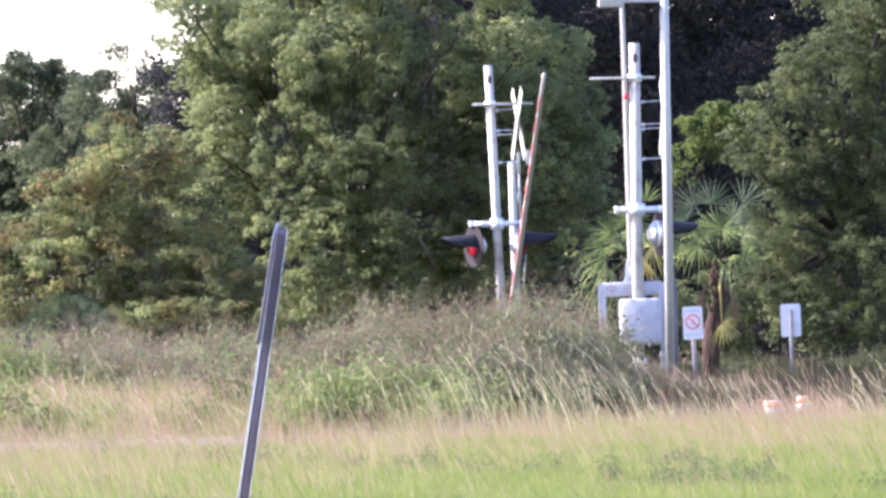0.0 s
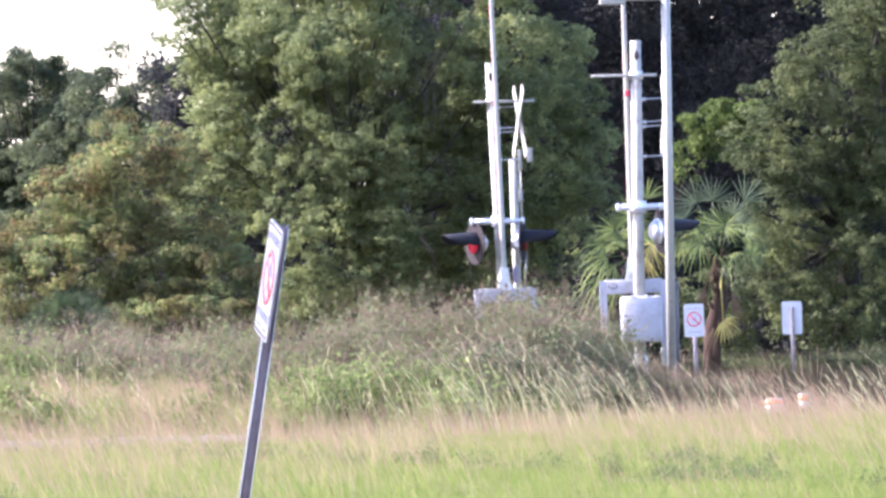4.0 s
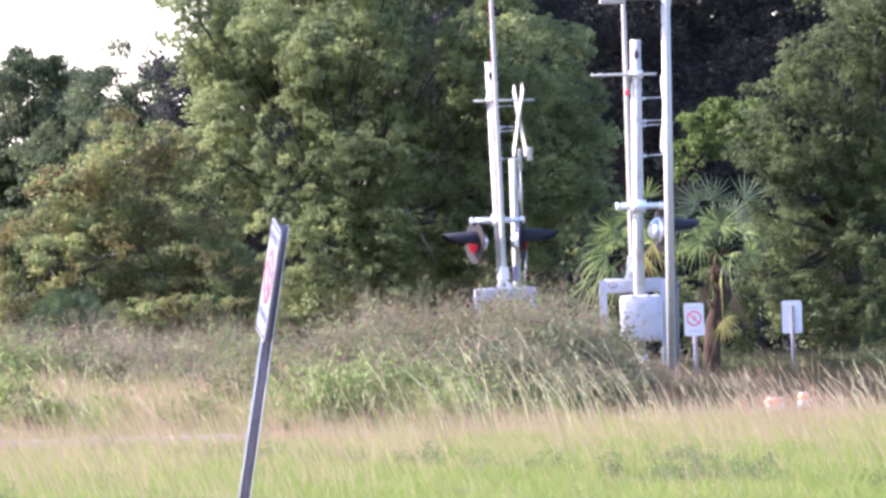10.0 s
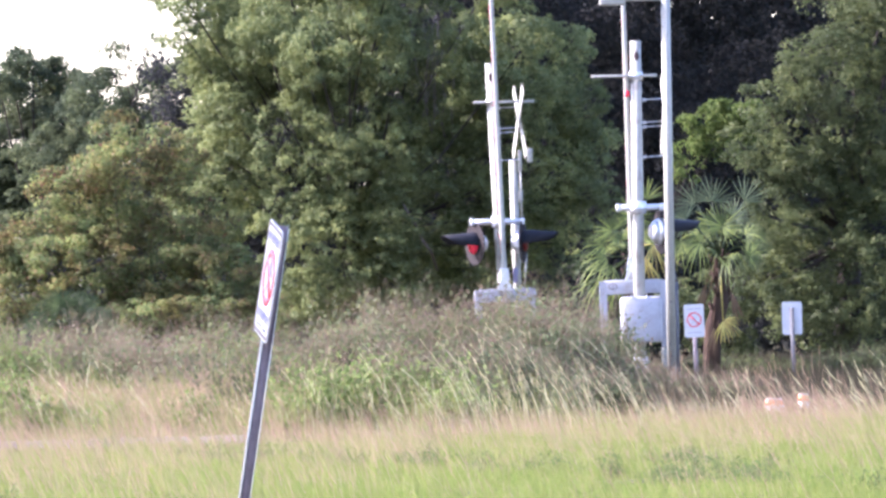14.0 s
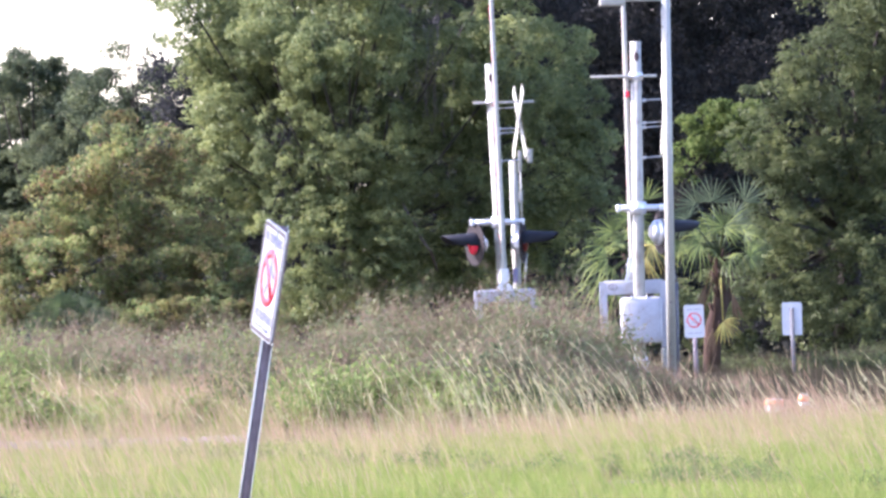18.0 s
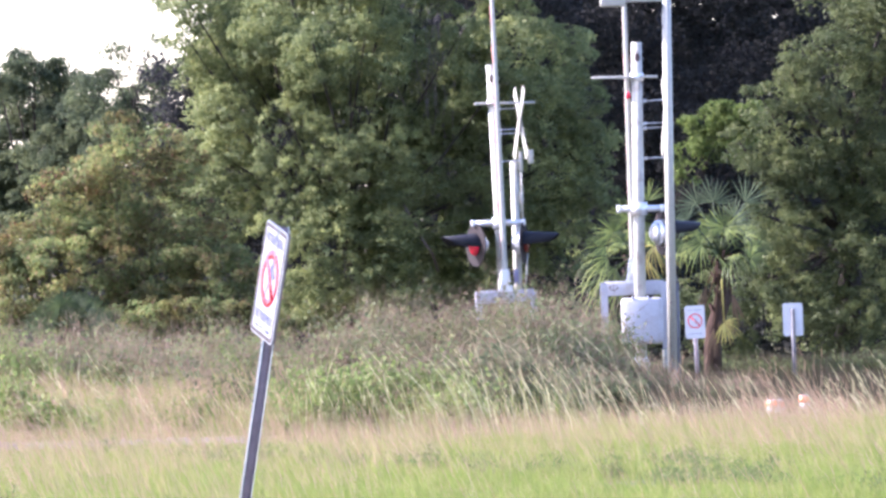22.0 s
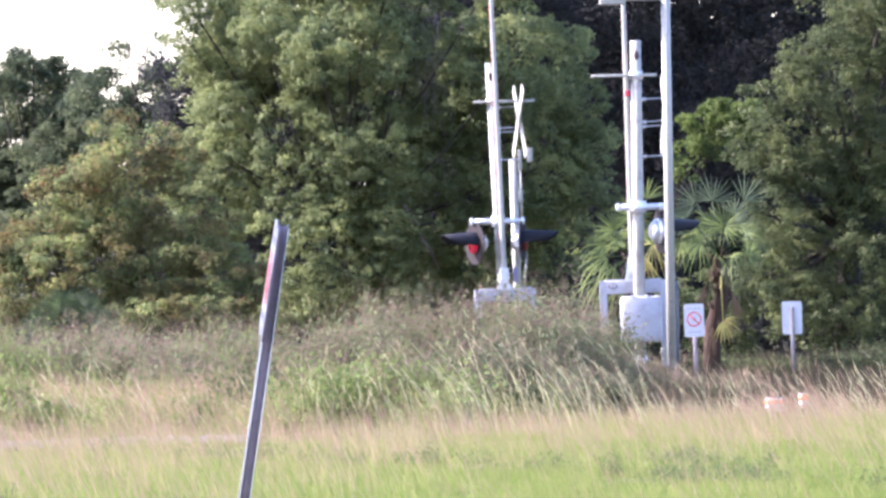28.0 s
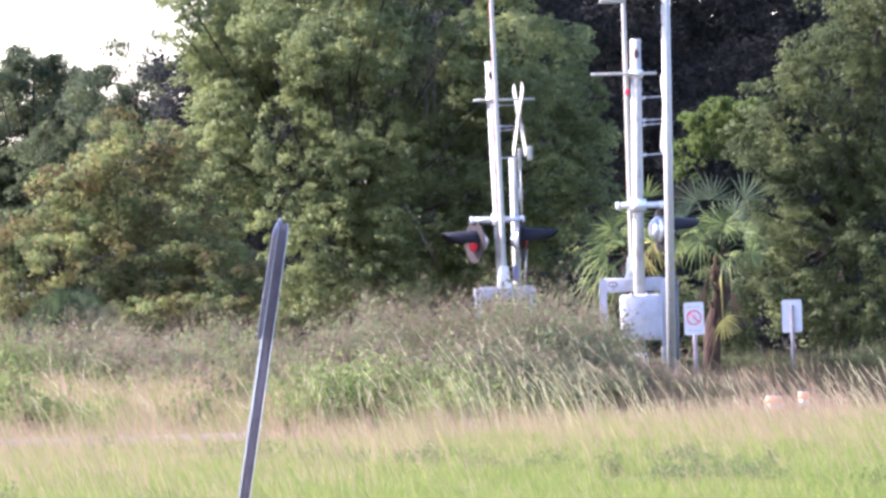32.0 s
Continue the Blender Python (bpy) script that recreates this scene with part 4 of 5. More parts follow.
# ---- palms ----
def fan_leaf(rng, hub, axis, facing, size, span, droop, material, parent):
    """A costapalmate fan: pleated fingers round the end of a stalk, joined near the hub, with hanging tips."""
    hub, axis, facing = Vector(hub), Vector(axis).normalized(), Vector(facing).normalized()
    side = axis.cross(facing).normalized()
    up = side.cross(axis).normalized()
    n = max(8, int(span / 12))
    vs, fs = [], []
    for i in range(n):
        a = radians(-span / 2 + span * i / (n - 1) + rng.uniform(-2.5, 2.5))
        d = (axis * math.cos(a) + side * math.sin(a)).normalized()
        ln = size * (0.80 + 0.20 * math.cos(a * 0.7)) * rng.uniform(0.86, 1.10)
        across = d.cross(up).normalized()
        cup = up * (0.10 * size)
        sag = Vector((0, 0, -droop * ln))
        rows = []
        for f, w, g, c in ((0.05, 0.003, 0.0, 0.0), (0.34, 0.011, 0.06, 0.8), (0.68, 0.009, 0.34, 1.0), (1.0, 0.0015, 1.0, 0.7)):
            p = hub + d * (ln * f) + cup * c + sag * (g * rng.uniform(0.8, 1.2))
            k = len(vs)
            vs += [p - across * w, p + up * (w * 0.5), p + across * w]
            rows.append(k)
        for lo, hi in zip(rows, rows[1:]):
            fs += [(lo, lo + 1, hi + 1, hi), (lo + 1, lo + 2, hi + 2, hi + 1)]
    ob = new("frond", mesh_of("frond", [tuple(v) for v in vs], fs, material))
    ob.parent = parent
    return ob


def palm(at, trunk, fronds, seed, label, spare=0, size=0.45, green=PALM_LEAF):
    """A palm: trunk points, named fronds (hub, axis, facing, size, span, droop, material) and spare fronds all round the bud."""
    rng = np.random.default_rng(seed)
    t = thing("palm", at, label, "palm")
    root = Vector(trunk[-1])
    bm = bmesh.new()
    limb(bm, trunk, 0.13, 0.10, 12)
    body = part("trunk", bm, PALM_BARK, t, "rough brown palm trunk")
    # old leaf bases that clothe the trunk
    for i in range(26):
        f = rng.uniform(0.25, 1.0) * (len(trunk) - 1)
        k = min(int(f), len(trunk) - 2)
        p = Vector(trunk[k]).lerp(Vector(trunk[k + 1]), f - k)
        a = rng.uniform(0, 2 * math.pi)
        out = Vector((math.cos(a), math.sin(a), 0))
        bm = bmesh.new()
        limb(bm, [p + out * 0.08, p + out * 0.13 + Vector((0, 0, 0.05)), p + out * 0.17 + Vector((0, 0, 0.13))], 0.030, 0.014, 6)
        part("leaf_base", bm, PALM_BARK, body)
    out = []
    rows = list(fronds)
    for i in range(spare):
        az, el = rng.uniform(0, 2 * math.pi), rng.uniform(-0.5, 1.35)
        d = Vector((math.cos(az) * math.cos(el), abs(math.sin(az)) * math.cos(el) * 0.9, math.sin(el)))
        rows.append((root + d * size * rng.uniform(0.7, 1.2), d + Vector((0, 0, -0.2)), Vector((-d.x * 0.4, -0.6, 0.8)), size * rng.uniform(0.8, 1.1), 230, 0.3, green))
    for hub, axis, facing, sz, span, droop, material in rows:
        hub = Vector(hub)
        bm = bmesh.new()
        limb(bm, [root, root.lerp(hub, 0.55) + Vector((0, 0, 0.06 if hub.z > root.z else 0.0)), hub], 0.016, 0.008, 6)
        part("stalk", bm, material, t)
        out.append(fan_leaf(rng, hub, axis, facing, sz, span, droop, material, t))
    return t, out


FRONT = (-0.15, -1.0, 0.25)
ABOVE = (0.0, -0.45, 1.0)
GREEN_FRONDS = [
    ((0.15, -0.42, 2.15), (0.30, 0, 1), FRONT, 0.41, 290, 0.05, PALM_LEAF),
    ((0.46, -0.20, 2.50), (0.65, 0, 1), (0.3, -1, 0.3), 0.40, 120, 0.05, GREY_PALM),
    ((-0.21, -0.15, 2.48), (-0.30, 0, 1), FRONT, 0.42, 170, 0.06, GREY_PALM),
    ((0.01, -0.05, 2.50), (0.10, 0, 1), (0.2, -1, 0.2), 0.42, 170, 0.05, GREY_PALM),
    ((-0.37, -0.20, 2.26), (-0.8, 0, 0.5), FRONT, 0.38, 210, 0.15, GREY_PALM),
    ((0.32, 0.05, 2.28), (0.8, 0, 0.5), FRONT, 0.38, 210, 0.10, GREY_PALM),
    ((0.52, -0.25, 1.70), (1.0, 0, 0.3), FRONT, 0.26, 210, 0.15, PALM_LEAF),
    ((0.06, -0.36, 1.70), (-0.3, -0.3, 0.4), ABOVE, 0.50, 250, 0.85, PALM_LEAF),
    ((0.24, -0.32, 1.68), (0.6, -0.3, 0.3), ABOVE, 0.44, 220, 0.95, PALM_LEAF),
    ((-0.18, -0.30, 1.92), (-1.0, 0, -0.3), FRONT, 0.40, 200, 0.45, PALM_LEAF),
    ((-0.45, -0.20, 1.95), (-0.5, 0, -1), FRONT, 0.36, 170, 0.25, PALM_LEAF),
]
HANGING_FRONDS = [
    ((0.12, -0.30, 0.80), (0.6, 0, -0.8), FRONT, 0.27, 150, 0.25, DEAD_PALM),
    ((-0.02, -0.22, 0.72), (-0.1, 0, -1), FRONT, 0.40, 30, 0.05, DRY_PALM),
    ((-0.16, -0.15, 0.95), (-0.4, 0, -1), FRONT, 0.44, 26, 0.05, DRY_PALM),
    ((0.26, -0.15, 1.20), (0.25, 0, -1), FRONT, 0.40, 26, 0.05, DRY_PALM),
    ((-0.10, -0.10, 1.35), (-0.25, 0, -1), FRONT, 0.42, 26, 0.05, DRY_PALM),
]
big_palm, big_fronds = palm((3.85, 129.5, 0.0), [(-0.05, 0, -0.1), (-0.03, 0, 0.65), (0.10, 0, 1.05), (0.13, 0, 1.40), (0.10, 0, 1.72)], GREEN_FRONDS + HANGING_FRONDS, 31, "cabbage palm with grey-green fan leaves and dry hanging ones", spare=9, size=0.42)
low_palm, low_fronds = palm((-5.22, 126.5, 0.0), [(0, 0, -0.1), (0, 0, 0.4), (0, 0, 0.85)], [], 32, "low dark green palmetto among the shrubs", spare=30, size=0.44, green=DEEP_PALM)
second_palm, second_fronds = palm((2.70, 129.0, 0.0), [(0, 0, -0.1), (0.02, 0, 0.9), (0, 0, 1.75)], [
    ((-0.28, -0.15, 2.12), (-0.6, 0, 0.9), FRONT, 0.36, 210, 0.10, PALM_LEAF),
    ((0.22, 0.00, 2.55), (0.2, 0, 1), FRONT, 0.34, 130, 0.05, PALM_LEAF),
    ((0.00, -0.05, 2.30), (0.0, 0, 1), FRONT, 0.38, 230, 0.08, PALM_LEAF),
    ((-0.40, -0.10, 1.92), (-1.0, 0, 0.1), FRONT, 0.38, 190, 0.35, PALM_LEAF),
    ((-0.28, -0.25, 1.62), (-0.7, 0, -0.8), FRONT, 0.54, 130, 0.45, PALM_LEAF),
    ((-0.48, -0.20, 1.45), (-0.5, 0, -1), FRONT, 0.56, 110, 0.35, PALM_LEAF),
    ((-0.20, -0.30, 1.38), (-0.35, 0, -1), FRONT, 0.50, 90, 0.30, PALM_LEAF),
    ((-0.36, -0.25, 1.75), (-0.9, 0, -0.5), FRONT, 0.56, 120, 0.55, PALM_LEAF),
    ((0.28, -0.20, 1.92), (0.2, 0, -1), FRONT, 0.46, 90, 0.15, DEAD_PALM),
    ((0.16, -0.15, 1.75), (-0.1, 0, -1), FRONT, 0.44, 80, 0.15, DEAD_PALM),
], 33, "smaller cabbage palm with drooping leaves behind the signal", spare=7, size=0.42)


# ---- grasses and weeds ----
def field(name, label, area, count, height, width, lean, material, seed, patch=0.5, seg=2, far=None, scale=1.0, weedy=False, thin=None, spread=0.22):
    rng = np.random.default_rng(seed)
    x0, x1, y0, y1 = area
    y = np.sqrt(rng.uniform(y0 * y0, y1 * y1, count))
    x = rng.uniform(x0, x1, count) * y / y1
    z = np.full(count, -0.03)
    lump = 1.3 * np.array([noise.noise(Vector((a * 0.9 * scale, b * 0.45 * scale, seed))) for a, b in zip(x, y)])
    keep = lump > rng.uniform(-1.0, 0.1, count) * patch - 0.1
    if far:
        keep &= y < far[0] + (far[1] - far[0]) / (1 + np.exp(-(x - 0.9) * 1.6)) + lump * 1.0
    if thin:
        # scarce near the road, thick towards the weeds; a share remains on the drier side
        keep &= rng.uniform(0, 1, count) < np.clip((y - thin[0]) / (thin[1] - thin[0]), 0, 1) ** thin[2] + 0.10 + 0.22 / (1 + np.exp((x + 0.8) * 2))
    if weedy:
        # thin among the leafy weeds, short towards the drums
        keep &= rng.uniform(0, 1, count) < np.where(x < -1.75, 0.42, np.where(x < 1.35, 0.22, np.where(x < 2.5, 0.45, 0.24)))
    x, y, z, lump = x[keep], y[keep], z[keep], lump[keep]
    n = len(x)
    h = height * rng.uniform(0.5, 1.2, n) * np.clip(1 + 0.75 * lump, 0.3, 2)
    if weedy:
        h *= 1 - 0.64 / (1 + np.exp(-(x - 1.6) * 4))
    ln = np.stack([rng.normal(lean, spread, n), rng.normal(0, 0.2, n)], 1)
    v, f = blades(rng, np.stack([x, y, z], 1), h, width * rng.uniform(0.7, 1.3, n), ln, seg)
    ob = new(name, mesh_of(name, v, f, material))
    return tagged(ob, label, "grass", kind="stuff")


field("meadow_turf", "bright green meadow grass", (-7, 7, 56, 95), 190000, 0.095, 0.009, -0.2, GREEN_GRASS, 41, far=(85.0, 91.5), seg=1, spread=0.5)
field("meadow_grass", "taller pale green meadow grass in tufts", (-7, 7, 56, 95), 42000, 0.20, 0.0065, -0.34, PALE_GRASS, 40, far=(85.6, 91.8), patch=2.6, scale=1.8, thin=(60, 84, 2.0))
field("meadow_seed_heads", "pale pinkish seed stems over the meadow grass", (-7, 7, 60, 96), 34000, 0.30, 0.0048, -0.42, SEED, 42, far=(86.5, 92.5), patch=1.6, seg=3, thin=(68, 86, 1.2))
field("dry_grass", "pale dry grass along the edge of the meadow", (-9, 9, 86.5, 100), 20000, 0.30, 0.007, -0.35, SEED, 43, patch=1.5, scale=0.6, weedy=True, seg=3)
field("edge_grass", "yellow dry grass along the edge of the meadow", (-9, 9, 86.5, 100), 16000, 0.27, 0.008, -0.28, DRY_GRASS, 49, patch=1.5, scale=0.6, weedy=True)
field("pink_grass", "pinkish flowering grass before the shrubs", (-9, 0.3, 90.5, 114), 22000, 0.40, 0.007, -0.25, SEED, 47, patch=2.2, scale=0.8)
field("mixed_grass", "yellow-green grass between the weeds", (-9, 9, 87, 102), 26000, 0.34, 0.009, -0.25, GREEN_GRASS, 48, patch=1.8, scale=0.9, weedy=True, seg=3)
# these two fields get their shade from the dark blade colour
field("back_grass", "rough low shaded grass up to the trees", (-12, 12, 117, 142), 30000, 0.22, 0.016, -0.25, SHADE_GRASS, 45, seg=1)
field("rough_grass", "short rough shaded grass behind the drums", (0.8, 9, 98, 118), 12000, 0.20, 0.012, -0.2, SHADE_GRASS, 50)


def weeds(name, label, lobes, seed, leaves, twigs, leaf_material=None, leaf_size=1.0, twig_material=None):
    """Twiggy weeds: many forked stems with small leaves on them."""
    rng = np.random.default_rng(seed)
    t = thing(name, (lobes[0][0], lobes[0][1], 0), label, "weeds", "dry weeds by the crossing")
    o = np.array([lobes[0][0], lobes[0][1], 0])
    bases, hs = [], []
    for x, y, h, r in lobes:
        k = int(twigs * r * r)
        a, q = rng.uniform(0, 2 * math.pi, k), np.sqrt(rng.uniform(0, 1, k)) * r
        b = np.stack([x + q * np.cos(a), y + q * np.sin(a), np.zeros(k)], 1)
        bases.append(b)
        hs.append(h * rng.uniform(0.6, 1.12, k) * (1 - 0.35 * (q / r) ** 2))
    b, h = np.concatenate(bases) - o, np.concatenate(hs)
    ln = np.stack([rng.normal(-0.12, 0.28, len(b)), rng.normal(0, 0.25, len(b))], 1)
    v1, f1 = blades(rng, b, h, np.full(len(b), 0.008), ln, 2)
    # side twigs
    k = 5
    fr = rng.uniform(0.35, 0.95, (len(b), k))
    tb = np.repeat(b, k, 0)
    hh = np.repeat(h, k)
    fl = fr.ravel()
    tb = tb + np.concatenate([np.repeat(ln, k, 0) * (hh * fl ** 1.35)[:, None], (hh * fl)[:, None]], 1)
    tl = rng.normal(0, 0.8, (len(tb), 2))
    v2, f2 = blades(rng, tb, rng.uniform(0.06, 0.22, len(tb)), np.full(len(tb), 0.006), tl, 1)
    stems = new("brush", mesh_of("brush", np.concatenate([v1, v2]), np.concatenate([f1, f2 + len(v1)]), twig_material or WEED_TWIG))
    under(stems, t)["kind"] = "stuff"
    m = int(len(b) * leaves)
    who = rng.integers(0, len(tb), m)
    p = tb[who] + rng.normal(size=(m, 3)) * 0.06
    p[:, 2] *= rng.uniform(0.55, 1.0, m)
    nrm = rng.normal(size=(m, 3)) + np.array([0, -0.3, 0.5])
    nrm /= np.linalg.norm(nrm, axis=1, keepdims=True)
    s = rng.uniform(0.02, 0.055, m) * leaf_size
    v3, f3 = leaf_quads(rng, p, nrm, s, s * 0.55)
    lv = new("leafage", mesh_of("leafage", v3, f3, leaf_material or WEED_LEAF))
    under(lv, t)["kind"] = "stuff"
    return t


# hummocks of weeds: x, y, height and radius
TWIGGY_WEEDS = [(0.85, 113.0, 1.42, 0.5), (0.38, 113.2, 1.36, 0.45), (1.25, 113.4, 1.36, 0.4), (-0.47, 113.74, 1.55, 0.64), (-0.03, 111.17, 1.06, 0.43), (0.09, 110.17, 1.39, 0.62), (0.24, 107.29, 1.01, 0.3), (0.66, 112.81, 1.27, 0.63), (0.73, 110.77, 0.64, 0.32), (1.14, 111.68, 1.63, 0.63), (0.8, 109.17, 1.14, 0.3), (1.59, 113.7, 1.31, 0.5), (1.96, 112.8, 0.72, 0.25), (1.97, 115.89, 1.32, 0.43), (2.44, 114.39, 0.5, 0.22), (-1.02, 111.23, 1.38, 0.56), (-0.55, 108.88, 1.0, 0.29), (2.10, 112.17, 0.62, 0.3), (1.75, 110.96, 0.4, 0.25), (-1.56, 110.02, 1.09, 0.55), (-1.75, 108.41, 0.77, 0.31)]
REDDISH_WEEDS = [(-5.3, 116.89, 1.08, 0.66), (-5.75, 114.51, 0.8, 0.3), (-4.53, 119.5, 1.2, 0.67), (-4.24, 118.56, 0.71, 0.4), (-3.5, 115.05, 0.94, 0.57), (-3.04, 113.77, 0.52, 0.37), (-2.92, 120.58, 1.16, 0.6), (-3.06, 118.95, 0.74, 0.39), (-2.22, 115.65, 1.08, 0.43), (-1.86, 113.07, 0.55, 0.3), (-3.94, 115.55, 1.09, 0.5), (-3.53, 113.36, 0.64, 0.34), (-6.11, 118.27, 0.99, 0.59), (-6.43, 116.71, 0.52, 0.29)]
THIN_WEEDS = [(2.32, 112.4, 0.60, 0.36), (2.60, 112.9, 0.42, 0.30), (2.95, 113.0, 0.30, 0.3), (2.62, 113.14, 0.40, 0.3), (2.17, 111.9, 0.42, 0.21), (2.96, 111.44, 0.3, 0.35), (3.28, 109.29, 0.25, 0.19), (3.48, 109.33, 0.3, 0.34), (3.47, 108.37, 0.25, 0.16), (1.58, 113.39, 1.38, 0.42), (1.87, 111.17, 0.73, 0.24)]
HEDGE_WEEDS = [(-5.55, 114.2, 1.22, 0.42), (-5.15, 114.6, 1.0, 0.3), (-3.25, 117.5, 1.12, 0.2), (-2.55, 118.2, 1.15, 0.16), (-4.35, 117.0, 1.0, 0.18)]
FRESH_WEEDS = [(-1.31, 91.96, 0.92, 0.32), (-1.36, 91.35, 0.69, 0.21), (-1.05, 93.94, 0.88, 0.35), (-0.82, 93.17, 0.55, 0.18), (-0.74, 92.57, 0.82, 0.38), (-0.25, 91.89, 0.61, 0.23), (-0.4, 92.8, 0.85, 0.35), (-0.62, 92.36, 0.59, 0.23), (-0.08, 92.47, 0.9, 0.35), (0.11, 91.46, 0.6, 0.22), (-1.67, 92.47, 0.52, 0.23), (-1.69, 91.88, 0.36, 0.14), (-4.37, 92.31, 0.97, 0.26), (-4.29, 91.4, 0.49, 0.15), (-4.46, 92.2, 0.64, 0.23), (-4.14, 91.45, 0.43, 0.15), (-3.92, 92.43, 0.47, 0.2), (-3.59, 91.46, 0.28, 0.13), (-3.39, 93.69, 0.47, 0.18), (-2.93, 92.51, 0.3, 0.1), (-2.53, 92.0, 0.54, 0.2), (-2.55, 90.85, 0.36, 0.13), (-2.04, 93.35, 0.31, 0.17), (-1.96, 92.34, 0.25, 0.1)]
GREYISH_WEEDS = [(0.25, 95.87, 0.96, 0.42), (0.47, 94.75, 0.49, 0.21), (0.6, 95.32, 1.0, 0.45), (0.79, 94.64, 0.66, 0.21), (1.02, 95.41, 0.86, 0.42), (0.66, 94.91, 0.5, 0.21), (1.42, 94.58, 0.65, 0.35), (1.3, 93.64, 0.43, 0.21), (-2.12, 94.71, 0.88, 0.24), (-2.22, 94.26, 0.5, 0.13), (1.77, 94.35, 0.63, 0.29), (1.3, 93.5, 0.41, 0.14)]
SHADED_WEEDS = [(3.61, 131.18, 0.18, 0.41), (4.07, 129.77, 0.14, 0.23), (4.14, 132.25, 0.24, 0.41), (3.78, 131.13, 0.15, 0.24), (4.65, 132.83, 0.17, 0.41), (4.5, 131.38, 0.14, 0.19), (5.18, 129.43, 0.24, 0.48), (4.82, 127.97, 0.15, 0.33), (5.79, 130.5, 0.26, 0.49), (5.59, 129.59, 0.2, 0.27), (6.4, 132.84, 0.34, 0.5), (6.16, 131.41, 0.25, 0.29)]
weed_patches = [
    weeds("weed_bush", "brownish twiggy weeds with small green leaves", TWIGGY_WEEDS, 51, 30, 850, None, 1.4),
    weeds("weed_bush", "dry reddish-brown weeds before the shrubs", REDDISH_WEEDS, 52, 16, 1000, None, 1.5),
    weeds("weed_bush", "thin dry weeds beside the signal mast", THIN_WEEDS, 53, 8, 330),
    weeds("weed_bush", "fresh green leafy weeds among the dry stems", FRESH_WEEDS, 54, 40, 620, FRESH_LEAF, 1.35),
    weeds("weed_bush", "bright green leafy weeds before the shrubs", HEDGE_WEEDS, 57, 50, 800, FRESH_LEAF, 1.1),
    weeds("weed_bush", "grey-green weeds below the signal", GREYISH_WEEDS, 55, 36, 800, GREY_LEAF, 1.3),
    # dark leaf and twig colours carry the shade of these weeds
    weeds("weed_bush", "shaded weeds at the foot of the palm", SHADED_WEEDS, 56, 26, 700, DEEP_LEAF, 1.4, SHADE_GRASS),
]


def tussock(rng, x, y, h, stems, material=STRAW, upright=False):
    t = thing("grass_tussock", (x, y, -0.03), "tussock of tall yellow-green grass among dry grass" if material in (GREEN_GRASS, PALE_GRASS)
              else ("dense tussock of pinkish flowering grass" if upright else "tussock of tall dry grass with pale seed heads"), "grass", "tall grass tussocks")
    n = stems
    bend = rng.uniform(-0.60, -0.10)
    b = np.stack([rng.normal(0, 0.20, n), rng.normal(0, 0.15, n), np.zeros(n)], 1)
    hh = h * rng.uniform(0.35, 1.12, n)
    ln = np.stack([rng.normal(bend * 0.5 if upright else bend, 0.17, n), rng.normal(0, 0.2, n)], 1)
    v, f = blades(rng, b, hh, np.full(n, 0.0056 if upright else 0.0090), ln, 6, 0.9)
    st = new("straw", mesh_of("straw", v, f, material))
    under(st, t)["kind"] = "stuff"
    # seed heads: short fat blades along the last third of each stem
    k = 2
    fl = np.tile(np.linspace(0.80, 0.96, k), n)
    tb = np.repeat(b, k, 0)
    hr = np.repeat(hh, k)
    lr = np.repeat(ln, k, 0)
    tb = tb + np.concatenate([lr * (hr * fl ** 1.9)[:, None], (hr * fl * (1 - 0.12 * fl * np.hypot(lr[:, 0], lr[:, 1])))[:, None]], 1)
    v2, f2 = blades(rng, tb, rng.uniform(0.07, 0.14, len(tb)), np.full(len(tb), 0.007 if upright else 0.011), lr * 1.7 + rng.normal(0, 0.04, lr.shape), 2)
    sd = new("seed_fluff", mesh_of("seed_fluff", v2, f2, material))
    under(sd, t)["kind"] = "stuff"
    return t


def tuft(rng, x, y, h):
    """A small leafy plant in the meadow."""
    t = thing("weed_tuft", (x, y, -0.03), "small dark green leafy weed in the meadow", "weeds", "leafy weeds in the meadow")
    n = 16
    b = np.stack([rng.normal(0, 0.08, n), rng.normal(0, 0.08, n), np.zeros(n)], 1)
    ln = np.stack([rng.normal(-0.1, 0.3, n), rng.normal(0, 0.3, n)], 1)
    hh = h * rng.uniform(0.5, 1.1, n)
    v, f = blades(rng, b, hh, np.full(n, 0.008), ln, 2)
    under(new("brush", mesh_of("brush", v, f, WEED_TWIG)), t)["kind"] = "stuff"
    m = 300
    who = rng.integers(0, n, m)
    fl = rng.uniform(0.3, 1.0, m)
    p = b[who] + np.concatenate([ln[who] * (hh[who] * fl)[:, None], (hh[who] * fl)[:, None]], 1) + rng.normal(size=(m, 3)) * 0.025
    nrm = rng.normal(size=(m, 3)) + np.array([0, -0.2, 0.6])
    nrm /= np.linalg.norm(nrm, axis=1, keepdims=True)
    sz = rng.uniform(0.014, 0.034, m)
    v, f = leaf_quads(rng, p, nrm, sz, sz * 0.5)
    under(new("leafage", mesh_of("leafage", v, f, TUFT_LEAF)), t)["kind"] = "stuff"


rng_w = np.random.default_rng(91)
for i in range(22):
    y = 60 + 22 * ((i * 0.618) % 1.0)
    tuft(rng_w, (((i * 0.382 + 0.1) % 1.0) * 2 - 1) * 0.05 * y, y, rng_w.uniform(0.10, 0.26))
# a spreading patch of low leafy weeds
for i in range(13):
    y = 66.0 + 8.0 * ((i * 0.618) % 1.0)
    tuft(rng_w, 1.55 + 0.9 * ((i * 0.414) % 1.0) + rng_w.uniform(-0.08, 0.08), y, rng_w.uniform(0.10, 0.19))


